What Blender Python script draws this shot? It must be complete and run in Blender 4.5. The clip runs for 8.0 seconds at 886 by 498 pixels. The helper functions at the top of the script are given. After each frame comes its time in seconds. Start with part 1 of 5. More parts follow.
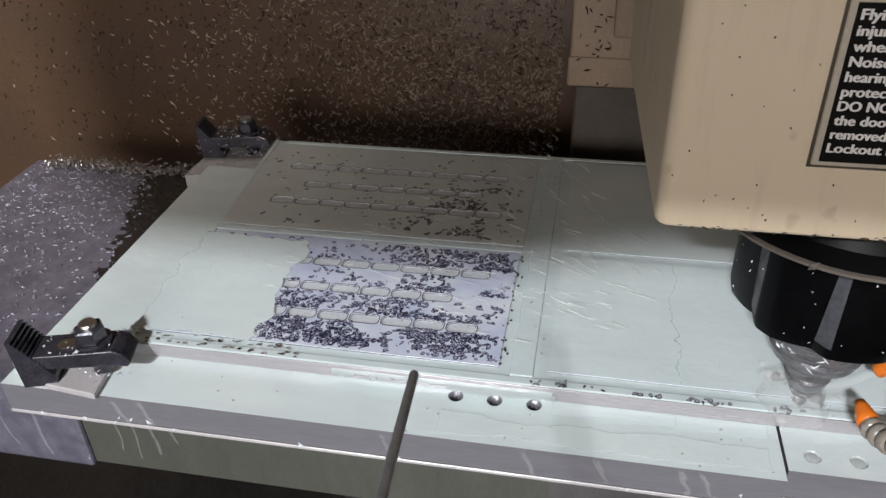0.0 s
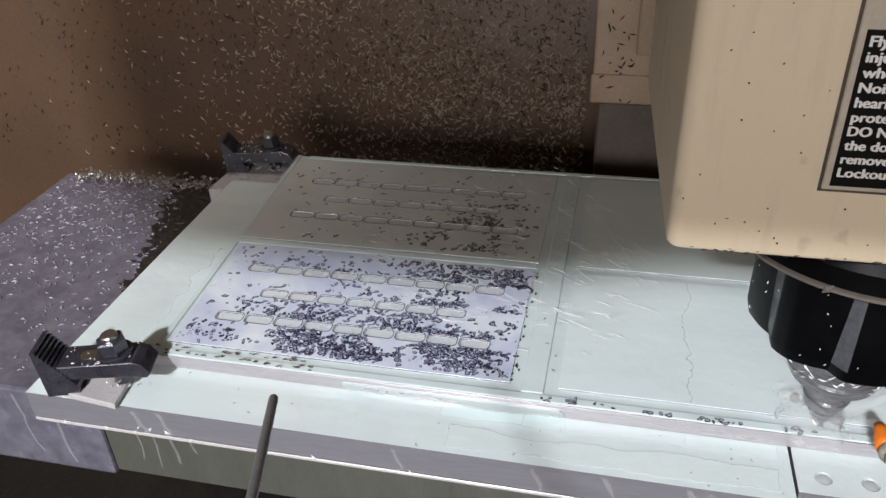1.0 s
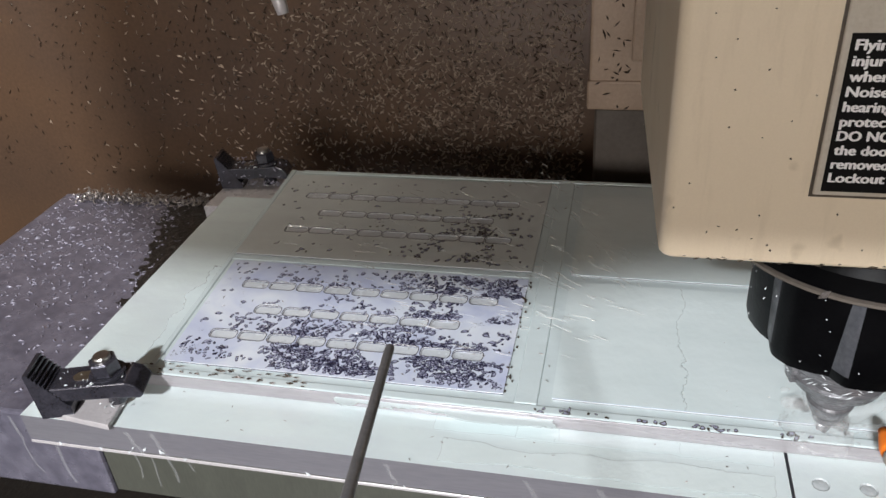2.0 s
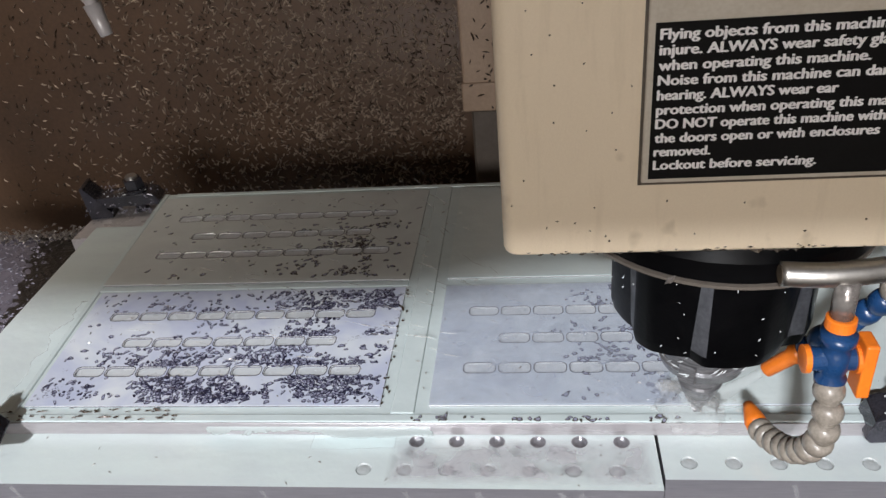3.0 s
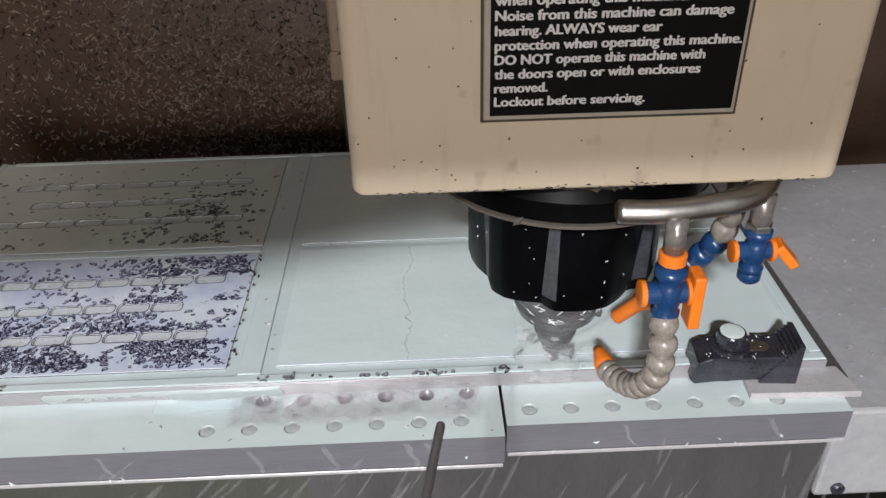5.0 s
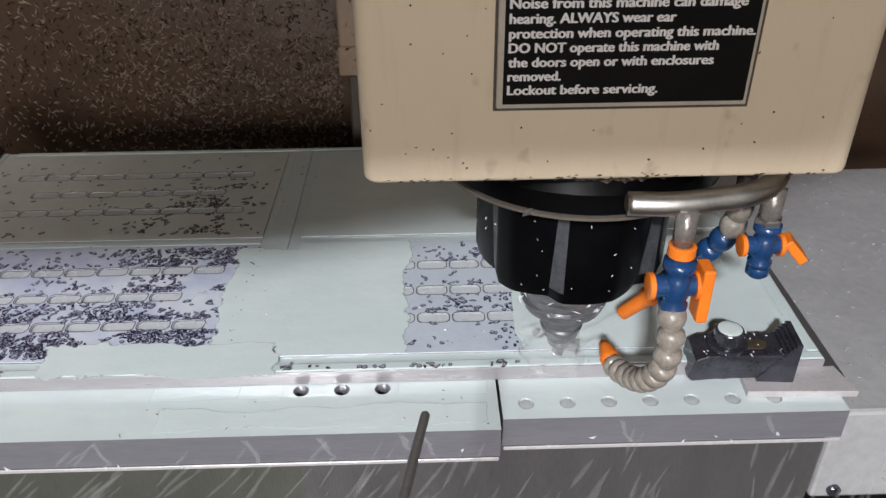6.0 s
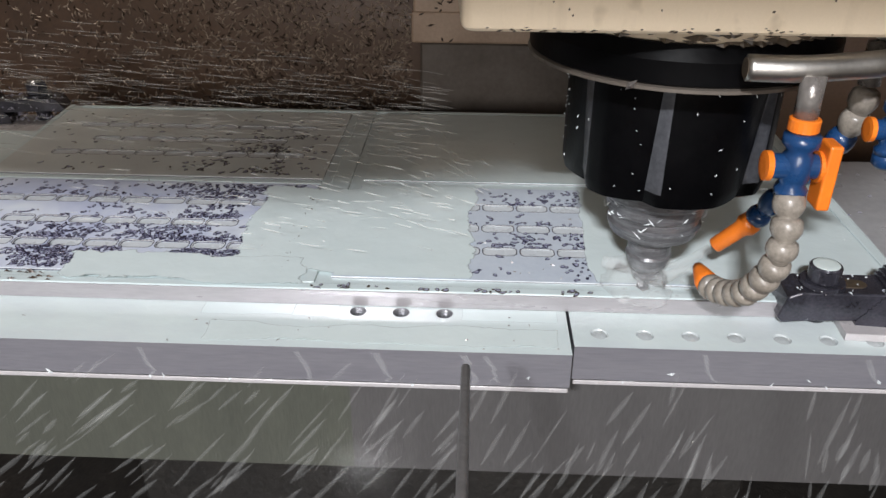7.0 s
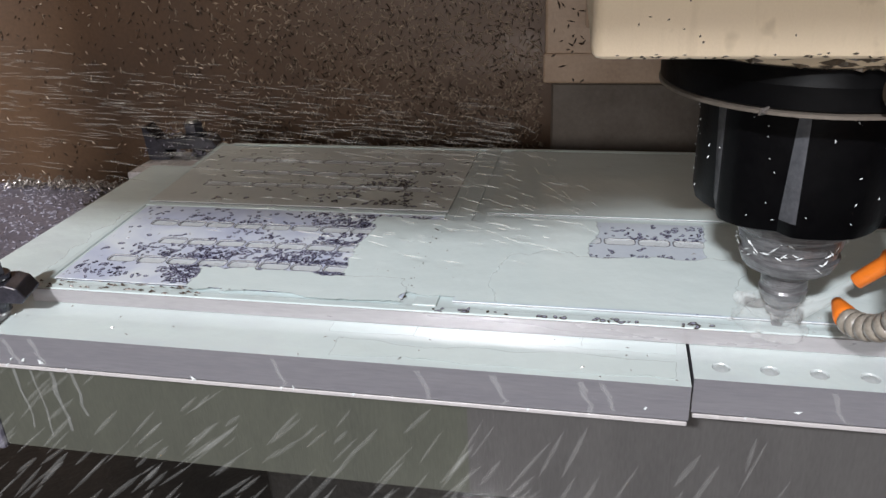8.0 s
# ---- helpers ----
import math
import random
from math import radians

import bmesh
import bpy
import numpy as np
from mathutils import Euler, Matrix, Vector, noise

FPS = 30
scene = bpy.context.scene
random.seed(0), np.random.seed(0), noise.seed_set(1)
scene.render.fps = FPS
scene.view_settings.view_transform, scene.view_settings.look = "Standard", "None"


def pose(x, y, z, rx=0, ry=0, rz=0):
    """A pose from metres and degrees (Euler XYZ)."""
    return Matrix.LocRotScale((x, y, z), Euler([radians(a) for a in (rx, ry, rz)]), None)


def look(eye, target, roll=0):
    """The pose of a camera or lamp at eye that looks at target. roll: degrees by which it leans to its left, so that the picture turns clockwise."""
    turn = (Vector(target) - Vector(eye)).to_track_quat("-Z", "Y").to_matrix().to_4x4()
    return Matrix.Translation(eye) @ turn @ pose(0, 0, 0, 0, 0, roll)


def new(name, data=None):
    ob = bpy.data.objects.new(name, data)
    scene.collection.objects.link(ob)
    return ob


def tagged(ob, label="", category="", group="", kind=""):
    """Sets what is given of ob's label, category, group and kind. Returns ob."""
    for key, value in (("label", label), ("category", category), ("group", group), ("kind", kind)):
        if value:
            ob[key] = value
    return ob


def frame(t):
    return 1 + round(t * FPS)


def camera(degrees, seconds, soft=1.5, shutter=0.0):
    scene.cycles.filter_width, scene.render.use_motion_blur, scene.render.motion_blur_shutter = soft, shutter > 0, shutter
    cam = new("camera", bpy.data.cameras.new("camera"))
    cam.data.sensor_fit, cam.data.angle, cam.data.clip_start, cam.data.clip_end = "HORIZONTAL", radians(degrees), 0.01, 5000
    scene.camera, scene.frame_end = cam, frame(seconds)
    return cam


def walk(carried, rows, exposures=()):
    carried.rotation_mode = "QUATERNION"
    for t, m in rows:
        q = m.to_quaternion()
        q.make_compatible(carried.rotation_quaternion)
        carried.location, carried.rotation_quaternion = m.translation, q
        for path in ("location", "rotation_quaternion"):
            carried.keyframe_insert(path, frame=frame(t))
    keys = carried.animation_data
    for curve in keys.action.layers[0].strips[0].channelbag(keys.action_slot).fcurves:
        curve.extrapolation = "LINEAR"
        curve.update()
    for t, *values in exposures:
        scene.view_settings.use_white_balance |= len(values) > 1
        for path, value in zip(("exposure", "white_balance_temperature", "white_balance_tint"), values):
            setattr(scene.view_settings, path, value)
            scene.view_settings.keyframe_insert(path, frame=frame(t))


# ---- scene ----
cam = camera(58.64, 8.0)


def aim(x, y, z, yaw, pitch, lean):
    return pose(x, y, z, 90 + pitch, 0, yaw) @ pose(0, 0, 0, 0, 0, -lean)


walk(cam, [
    (0.0, aim(-0.1329, -0.4679, 0.4487, 11.83, -32.94, 1.77)),
    (0.5, aim(-0.1295, -0.4695, 0.4537, 13.42, -32.36, 2.15)),
    (1.0, aim(-0.1236, -0.4700, 0.4567, 14.27, -32.04, 2.64)),
    (2.3, aim(-0.1101, -0.4581, 0.4577, 14.44, -31.18, 5.11)),
    (2.5, aim(-0.1046, -0.4543, 0.4576, 13.61, -31.07, 5.46)),
    (3.0, aim(-0.0759, -0.4487, 0.4522, 8.20, -31.40, 5.80)),
    (3.5, aim(-0.0628, -0.4555, 0.4360, 1.45, -32.41, 3.94)),
    (4.0, aim(-0.0563, -0.4590, 0.4301, -0.85, -32.50, 2.37)),
    (4.5, aim(-0.0555, -0.4619, 0.4288, -1.26, -32.54, 1.86)),
    (6.0, aim(-0.0614, -0.4685, 0.4217, -1.30, -32.29, 0.55)),
    (6.5, aim(-0.0698, -0.4763, 0.3763, -0.79, -31.28, -0.14)),
    (7.0, aim(-0.0867, -0.4897, 0.3162, 2.37, -28.37, -0.35)),
    (7.5, aim(-0.0846, -0.4956, 0.3004, 8.16, -26.23, 2.17)),
    (8.0, aim(-0.0853, -0.5108, 0.3101, 12.52, -24.75, 2.65)),
], ((0.0, 0.02), (0.5, 0.22), (1.0, 0.25), (2.5, 0.21), (3.0, 0.16), (3.5, 0.08), (4.0, 0.02), (6.0, 0.05), (6.5, 0.08), (7.0, 0.14), (8.0, 0.19)))

# ---- light ----
world = bpy.data.worlds.new("shop_air")
world.use_nodes = True
world.node_tree.nodes["Background"].inputs[0].default_value = (0.8, 0.85, 0.9, 1)
world.node_tree.nodes["Background"].inputs[1].default_value = 0.03
scene.world = world


def area_lamp(name, eye, target, wide, deep, watts, colour):
    data = bpy.data.lights.new(name, "AREA")
    data.shape, data.size, data.size_y, data.energy, data.color = "RECTANGLE", wide, deep, watts, colour
    ob = new(name, data)
    ob.matrix_world = look(eye, target)
    return ob


BAY_LAMP = (-0.75, -3.1, 2.25)
FRONT_FILL = (-0.3, -4.44, 0.95)
WALL_FILL = (-0.72, 0.50, 0.66)
area_lamp("bay_light", BAY_LAMP, (-0.2, 0.1, 0), 0.26, 0.13, 166, (0.95, 0.96, 1.0))
# broad fill lamp added out of view to brighten the head front
area_lamp("front_fill", FRONT_FILL, (0, 0, 0.5), 2.0, 1.3, 90, (1.0, 0.952, 0.93))
# warm lamp added out of view to lift the left of the wall
area_lamp("unseen_lamp", WALL_FILL, (-0.95, 0.61, 0.42), 0.2, 0.06, 2.2, (1.0, 0.90, 0.78))

# ---- materials ----


def shader(name, rough=0.5, metal=0.0):
    m = bpy.data.materials.new(name)
    m.use_nodes = True
    t = m.node_tree
    b = t.nodes["Principled BSDF"]
    b.inputs["Roughness"].default_value, b.inputs["Metallic"].default_value = rough, metal
    return m, t, b


def node(t, kind, **values):
    n = t.nodes.new(kind)
    for key, value in values.items():
        n.inputs[key.replace("_", " ")].default_value = value
    return n


def ramp(t, source, stops):
    n = t.nodes.new("ShaderNodeValToRGB")
    while len(n.color_ramp.elements) < len(stops):
        n.color_ramp.elements.new(0.5)
    for e, (p, c) in zip(n.color_ramp.elements, stops):
        e.position, e.color = p, (*c, 1) if len(c) == 3 else c
    t.links.new(source, n.inputs[0])
    return n


def coords(t, space="Object", scale=(1, 1, 1)):
    c = t.nodes.new("ShaderNodeTexCoord")
    mp = node(t, "ShaderNodeMapping", Scale=scale)
    t.links.new(c.outputs[space], mp.inputs[0])
    return mp.outputs[0]


def noise_of(t, where, size, detail=4.0, rough=0.55, twist=0.0):
    n = node(t, "ShaderNodeTexNoise", Scale=1 / size, Detail=detail, Roughness=rough, Distortion=twist)
    t.links.new(where, n.inputs["Vector"])
    return n.outputs["Fac"]


def mix(t, fac, a, b, kind="MIX"):
    n = t.nodes.new("ShaderNodeMix")
    n.data_type, n.blend_type = "RGBA", kind
    for value, slot in ((fac, 0), (a, 6), (b, 7)):
        if isinstance(value, (float, int)):
            n.inputs[slot].default_value = value
        elif isinstance(value, tuple):
            n.inputs[slot].default_value = (*value, 1)
        else:
            t.links.new(value, n.inputs[slot])
    return n.outputs[2]


def bump(t, b, height, depth, strength=0.6):
    n = node(t, "ShaderNodeBump", Strength=strength, Distance=depth)
    t.links.new(height, n.inputs["Height"])
    t.links.new(n.outputs[0], b.inputs["Normal"])


def plain(name, colour, other=None, rough=0.5, metal=0.0, coarse=0.05, fine=0.004, depth=0.0004, space="Object",
          coat=0.0, stretch=(1, 1, 1), wet=0.0):
    """Two scales of variation between colour and other, with fine relief and uneven gloss."""
    m, t, b = shader(name, rough, metal)
    other = other or tuple(c * 0.7 for c in colour)
    where = coords(t, space, stretch)
    big, small = noise_of(t, where, coarse, 5), noise_of(t, where, fine, 3)
    both = mix(t, 0.4, ramp(t, big, ((0.3, (0, 0, 0)), (0.7, (1, 1, 1)))).outputs[0], ramp(t, small, ((0.3, (0, 0, 0)), (0.7, (1, 1, 1)))).outputs[0])
    t.links.new(mix(t, both, colour, other), b.inputs["Base Color"])
    r = ramp(t, big, ((0.3, (rough * 0.8,) * 3), (0.7, (min(1, rough * 1.25),) * 3)))
    t.links.new(r.outputs[0], b.inputs["Roughness"])
    bump(t, b, small, depth)
    b.inputs["Coat Weight"].default_value = coat
    b.inputs["Coat Roughness"].default_value = 0.08
    return m


def milky(name, colour, other, rough=0.16):
    """Aluminium under a film of milky coolant."""
    m, t, b = shader(name, rough)
    where = coords(t)
    big = noise_of(t, where, 0.09, 4, 0.55, 0.6)
    mid = noise_of(t, coords(t, "Object", (0.25, 1.6, 1)), 0.03, 4)
    both = mix(t, 0.4, ramp(t, big, ((0.35, (0, 0, 0)), (0.7, (1, 1, 1)))).outputs[0], ramp(t, mid, ((0.4, (0, 0, 0)), (0.75, (1, 1, 1)))).outputs[0])
    t.links.new(mix(t, both, colour, other), b.inputs["Base Color"])
    bump(t, b, noise_of(t, where, 0.018, 3), 0.0012, 0.35)
    b.inputs["Coat Weight"].default_value = 0.25
    b.inputs["Coat Roughness"].default_value = 0.09
    return m


def beaded(name, low, pale_a, pale_b, size):
    """Panel blown half dry: pale bluish film broken by dark wet beads."""
    m, t, b = shader(name, 0.25)
    where = coords(t)
    big = noise_of(t, where, 0.075, 4, 0.6, 0.5)
    pale = mix(t, ramp(t, big, ((0.35, (0, 0, 0)), (0.65, (1, 1, 1)))).outputs[0], pale_a, pale_b)
    warp = node(t, "ShaderNodeTexNoise", Scale=130.0, Detail=2.0)
    t.links.new(where, warp.inputs["Vector"])
    shift = t.nodes.new("ShaderNodeVectorMath")
    shift.operation = "MULTIPLY_ADD"
    t.links.new(warp.outputs["Color"], shift.inputs[0])
    shift.inputs[1].default_value = (0.006, 0.006, 0.0)
    t.links.new(where, shift.inputs[2])
    cells = node(t, "ShaderNodeTexVoronoi", Scale=size)
    t.links.new(shift.outputs[0], cells.inputs["Vector"])
    core = ramp(t, cells.outputs["Distance"], ((0.12, (1, 1, 1)), (0.24, (0, 0, 0))))
    tiny = node(t, "ShaderNodeTexVoronoi", Scale=size * 2.1)
    t.links.new(shift.outputs[0], tiny.inputs["Vector"])
    tiny_spots = ramp(t, tiny.outputs["Distance"], ((0.24, (1, 1, 1)), (0.34, (0, 0, 0))))
    wide = noise_of(t, where, 0.085, 5, 0.68, 0.8)
    halo = ramp(t, wide, ((low, (0, 0, 0)), (low + 0.06, (1, 1, 1))))
    mask = mix(t, 1.0, tiny_spots.outputs[0], halo.outputs[0], "MULTIPLY")
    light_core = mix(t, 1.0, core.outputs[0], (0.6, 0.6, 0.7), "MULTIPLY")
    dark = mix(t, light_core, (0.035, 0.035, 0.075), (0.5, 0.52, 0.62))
    t.links.new(mix(t, mask, pale, dark), b.inputs["Base Color"])
    bump(t, b, mask, 0.0006, 0.5)
    b.inputs["Coat Weight"].default_value = 0.4
    b.inputs["Coat Roughness"].default_value = 0.06
    return m


def stained(*args):
    """Paint with faint brown smudges of their own shape."""
    m = plain(*args)
    t = m.node_tree
    b = t.nodes["Principled BSDF"]
    clean = b.inputs["Base Color"].links[0].from_socket
    smudge = ramp(t, noise_of(t, coords(t, "Object", (1, 1, 0.8)), 0.022, 3, 0.5), ((0.64, (0, 0, 0)), (0.72, (0.38, 0.38, 0.38))))
    streak = ramp(t, noise_of(t, coords(t, "Object", (5, 1, 0.6)), 0.05, 4, 0.6), ((0.55, (0, 0, 0)), (0.8, (0.22, 0.22, 0.22))))
    both = mix(t, 1.0, smudge.outputs[0], streak.outputs[0], "ADD")
    t.links.new(mix(t, both, clean, (0.33, 0.25, 0.15)), b.inputs["Base Color"])
    return m


MINT = (0.69, 0.785, 0.79)
MINT_DIM = (0.59, 0.675, 0.68)
M_STOCK = milky("coolant_covered_aluminium", MINT, MINT_DIM)
M_FILM = milky("milky_coolant", (0.72, 0.80, 0.775), (0.62, 0.70, 0.68), 0.12)
M_BEAD = beaded("beaded_wet_aluminium", 0.60, (0.52, 0.57, 0.75), (0.76, 0.81, 0.87), 185.0)
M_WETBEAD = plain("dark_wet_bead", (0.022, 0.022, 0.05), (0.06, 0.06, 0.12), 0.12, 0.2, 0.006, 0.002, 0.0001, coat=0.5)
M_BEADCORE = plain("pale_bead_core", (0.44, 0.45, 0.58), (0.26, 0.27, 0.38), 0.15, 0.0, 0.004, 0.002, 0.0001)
M_BROWNBEAD = plain("brown_wet_bead", (0.05, 0.043, 0.035), (0.10, 0.088, 0.07), 0.15, 0.1, 0.006, 0.002, 0.0001, coat=0.4)
M_BEAD_FEW = beaded("sparsely_beaded_wet_aluminium", 0.64, (0.62, 0.65, 0.64), (0.70, 0.74, 0.72), 185.0)
# shade inside the slots is put into the wall colour
M_SLOT_SHADE = plain("shaded_wet_slot_walls", (0.07, 0.07, 0.10), (0.15, 0.155, 0.19), 0.25, 0.3, 0.02, 0.003)
M_CLEAR = plain("wet_bluish_aluminium", (0.64, 0.70, 0.77), (0.54, 0.60, 0.69), 0.22, 0.0, 0.04, 0.006, 0.0003, coat=0.5)
# thin dark outline round each slot
M_SLOT_LINE = plain("dark_slot_outline", (0.03, 0.03, 0.045), (0.15, 0.15, 0.19), 0.2, 0.1, 0.012, 0.003, 0.0001)
# near-white colour paints the glint along slot lips and panel edges
M_RIM_GLINT = plain("painted_rim_glint", (0.90, 0.92, 0.94), (0.78, 0.80, 0.83), 0.2, 0.2, 0.02, 0.003)
M_SLOT = plain("cut_aluminium", (0.76, 0.80, 0.83), (0.64, 0.68, 0.72), 0.25, 0.1, 0.03, 0.004)
M_PLATE = milky("coolant_covered_plate", (0.71, 0.80, 0.785), (0.63, 0.69, 0.71))
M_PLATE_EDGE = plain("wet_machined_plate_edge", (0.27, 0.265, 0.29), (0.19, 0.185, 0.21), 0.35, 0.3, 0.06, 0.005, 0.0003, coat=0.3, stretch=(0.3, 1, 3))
M_TABLE = plain("wet_grey_green_iron", (0.118, 0.122, 0.100), (0.076, 0.079, 0.066), 0.4, 0.2, 0.09, 0.006, 0.0004, coat=0.3, stretch=(2.5, 1, 0.5))
# greyer tone for the east part of the table
M_TABLE_GREY = plain("wet_greyer_iron", (0.130, 0.125, 0.124), (0.084, 0.080, 0.080), 0.38, 0.2, 0.09, 0.006, 0.0004, coat=0.3, stretch=(2.5, 1, 0.5))
M_COVER = plain("wet_grey_sheet_steel", (0.25, 0.24, 0.30), (0.11, 0.105, 0.14), 0.28, 0.3, 0.03, 0.01, 0.0006, coat=0.4)
# right cover's steel, with the light falling on it put into the colour
M_COVER_LIT = plain("lit_wet_sheet_steel", (0.62, 0.62, 0.63), (0.46, 0.46, 0.47), 0.3, 0.25, 0.08, 0.01, 0.0005, coat=0.3)
M_WALL = plain("brown_stained_sheet_steel", (0.120, 0.070, 0.041), (0.062, 0.036, 0.022), 0.45, 0.1, 0.2, 0.006, 0.0005, coat=0.15)
M_BEIGE = stained("cream_machine_paint", (0.76, 0.635, 0.470), (0.70, 0.58, 0.425), 0.42, 0.0, 0.12, 0.0012, 0.00025)
M_COLUMN = plain("brown_grimy_paint", (0.40, 0.29, 0.205), (0.27, 0.19, 0.135), 0.5, 0.0, 0.06, 0.004)
M_GREY = plain("grey_way_steel", (0.18, 0.155, 0.13), (0.115, 0.098, 0.083), 0.4, 0.3, 0.06, 0.005)
M_SILL = plain("grimy_brown_steel_cover", (0.115, 0.095, 0.078), (0.07, 0.056, 0.045), 0.55, 0.0, 0.06, 0.005)
M_BLACK = plain("black_wet_plastic", (0.0012, 0.0012, 0.0015), (0.003, 0.003, 0.0035), 0.36, 0.0, 0.03, 0.003, 0.0002, coat=0.0)
M_BLACK.node_tree.nodes["Principled BSDF"].inputs["Specular IOR Level"].default_value = 0.09
# paler purple-grey mottling paints wet reflections on the black steel
M_OXIDE = plain("black_oxide_steel", (0.02, 0.02, 0.026), (0.085, 0.083, 0.105), 0.2, 0.4, 0.022, 0.002, 0.0003, coat=0.4)
M_GRIME_SHADE = plain("oily_grime_and_shade", (0.10, 0.075, 0.05), (0.03, 0.022, 0.016), 0.4, 0.0, 0.02, 0.003)
M_CHROME = plain("worn_stainless_steel", (0.62, 0.6, 0.57), (0.45, 0.43, 0.4), 0.36, 1.0, 0.03, 0.003, 0.0001)
M_STUB = plain("clear_grimy_tube", (0.3, 0.28, 0.26), (0.16, 0.14, 0.13), 0.25, 0.5, 0.01, 0.003)
M_BLUE = plain("blue_moulded_plastic", (0.012, 0.055, 0.16), (0.01, 0.035, 0.1), 0.28, 0.0, 0.02, 0.003, 0.0002, coat=0.3)
M_ORANGE = plain("orange_moulded_plastic", (0.86, 0.22, 0.02), (0.72, 0.16, 0.015), 0.33, 0.0, 0.02, 0.003, 0.0002)
M_GREYBALL = plain("grey_hose_plastic", (0.34, 0.305, 0.26), (0.18, 0.155, 0.13), 0.3, 0.0, 0.008, 0.002, 0.0002, coat=0.3)
M_TOOL = plain("coolant_wet_tool_steel", (0.26, 0.26, 0.27), (0.05, 0.05, 0.055), 0.3, 0.4, 0.010, 0.003, stretch=(0.35, 0.35, 2.5))
M_LABEL = plain("black_label_print", (0.007, 0.0065, 0.0065), (0.010, 0.0095, 0.009), 0.4, 0.0, 0.03, 0.002, 0.00005)
M_LABEL_EDGE = plain("cream_label_edge", (0.55, 0.5, 0.42), (0.42, 0.36, 0.28), 0.45, 0.0, 0.02, 0.002, 0.0001)
M_LABEL.node_tree.nodes["Principled BSDF"].inputs["Specular IOR Level"].default_value = 0.06
M_PRINT = plain("white_label_print", (0.84, 0.81, 0.80), (0.74, 0.71, 0.70), 0.5, 0.0, 0.02, 0.002, 0.00003)
M_CHIP = plain("aluminium_chips", (0.36, 0.34, 0.33), (0.2, 0.17, 0.15), 0.3, 0.6, 0.004, 0.001, 0.0001)
M_WALLCHIP = plain("bright_wall_chips", (0.54, 0.44, 0.35), (0.18, 0.135, 0.10), 0.55, 0.1, 0.004, 0.001, 0.0001)
M_COVERCHIP = plain("wet_lying_chips", (0.34, 0.33, 0.39), (0.20, 0.19, 0.25), 0.5, 0.1, 0.004, 0.001, 0.0001)
M_DARKCHIP = plain("dark_stuck_chips", (0.072, 0.048, 0.033), (0.032, 0.021, 0.015), 0.35, 0.2, 0.004, 0.001, 0.0001)
M_DROP = plain("white_coolant_drops", (0.72, 0.75, 0.76), (0.6, 0.64, 0.66), 0.1, 0.0, 0.01, 0.003, 0.0001)
M_HOLE_PALE = plain("coolant_filled_hole", (0.56, 0.60, 0.60), (0.40, 0.43, 0.44), 0.25, 0.0, 0.006, 0.002, 0.0001)
# grey darkened to paint the shade down the tapped holes
M_HOLE = plain("shaded_tapped_hole", (0.34, 0.34, 0.36), (0.16, 0.16, 0.18), 0.3, 0.5, 0.004, 0.001)


def misty(name, colour, alpha):
    m, t, b = shader(name, 0.9)
    b.inputs["Specular IOR Level"].default_value = 0.05
    b.inputs["Base Color"].default_value = (*colour, 1)
    fade = ramp(t, noise_of(t, coords(t), 0.012, 3), ((0.3, (alpha * 0.5,) * 3), (0.7, (alpha,) * 3)))
    t.links.new(fade.outputs[0], b.inputs["Alpha"])
    return m


def film_paint(name, colour, other, most=0.94, smear=None):
    """Milky coolant that thins out towards its own edge."""
    m = milky(name, colour, other, 0.12)
    t = m.node_tree
    a = t.nodes.new("ShaderNodeAttribute")
    a.attribute_name = "cover"
    if smear:
        soft = ramp(t, a.outputs["Fac"], ((0.0, (0, 0, 0)), (0.8, (most, most, most))))
    else:
        # the rim thins out unevenly
        torn = mix(t, 0.62, noise_of(t, coords(t), 0.016, 3, 0.6, 0.4), a.outputs["Color"])
        soft = ramp(t, torn, ((0.46, (0, 0, 0)), (0.49, (most, most, most))))
    b = t.nodes["Principled BSDF"]
    if smear:
        # dark wet smears where the film has been blown thin
        spots = ramp(t, noise_of(t, coords(t, "Object", (0.8, 1.3, 1)), 0.017, 4, 0.6, 0.5), ((0.52, (0, 0, 0)), (0.66, (0.75, 0.75, 0.75))))
        t.links.new(mix(t, spots.outputs[0], b.inputs["Base Color"].links[0].from_socket, smear), b.inputs["Base Color"])
        patchy = ramp(t, noise_of(t, coords(t), 0.03, 4, 0.6, 0.6), ((0.34, (0.35, 0.35, 0.35)), (0.62, (1, 1, 1))))
        t.links.new(mix(t, 1.0, soft.outputs[0], patchy.outputs[0], "MULTIPLY"), b.inputs["Alpha"])
    else:
        t.links.new(soft.outputs[0], b.inputs["Alpha"])
    return m


M_FILM_THIN = film_paint("thinning_milky_coolant", (0.74, 0.83, 0.83), (0.66, 0.755, 0.755), 1.0)
M_HAZE = film_paint("thin_bluish_wet_film", (0.64, 0.70, 0.81), (0.54, 0.60, 0.74), 0.36, (0.44, 0.49, 0.60))
M_FILM_VEIL = film_paint("milky_coolant_veil", (0.72, 0.80, 0.79), (0.64, 0.72, 0.71), 1.0)
M_SMEAR = film_paint("blown_thin_grey_film", (0.66, 0.62, 0.66), (0.54, 0.50, 0.55), 0.55, (0.22, 0.19, 0.22))
# weaker slot shade, also painted, for the milkier panels
M_SLOT_SHADE_PALE = plain("pale_shaded_slot_edge", (0.16, 0.17, 0.18), (0.34, 0.36, 0.37), 0.3, 0.1, 0.02, 0.003)
M_MIST = misty("tool_mist", (0.88, 0.90, 0.90), 0.12)
M_SPRAY = misty("flying_spray", (0.80, 0.79, 0.76), 0.27)
M_SPRAY_FINE = misty("fine_flung_spray", (0.86, 0.85, 0.82), 0.32)
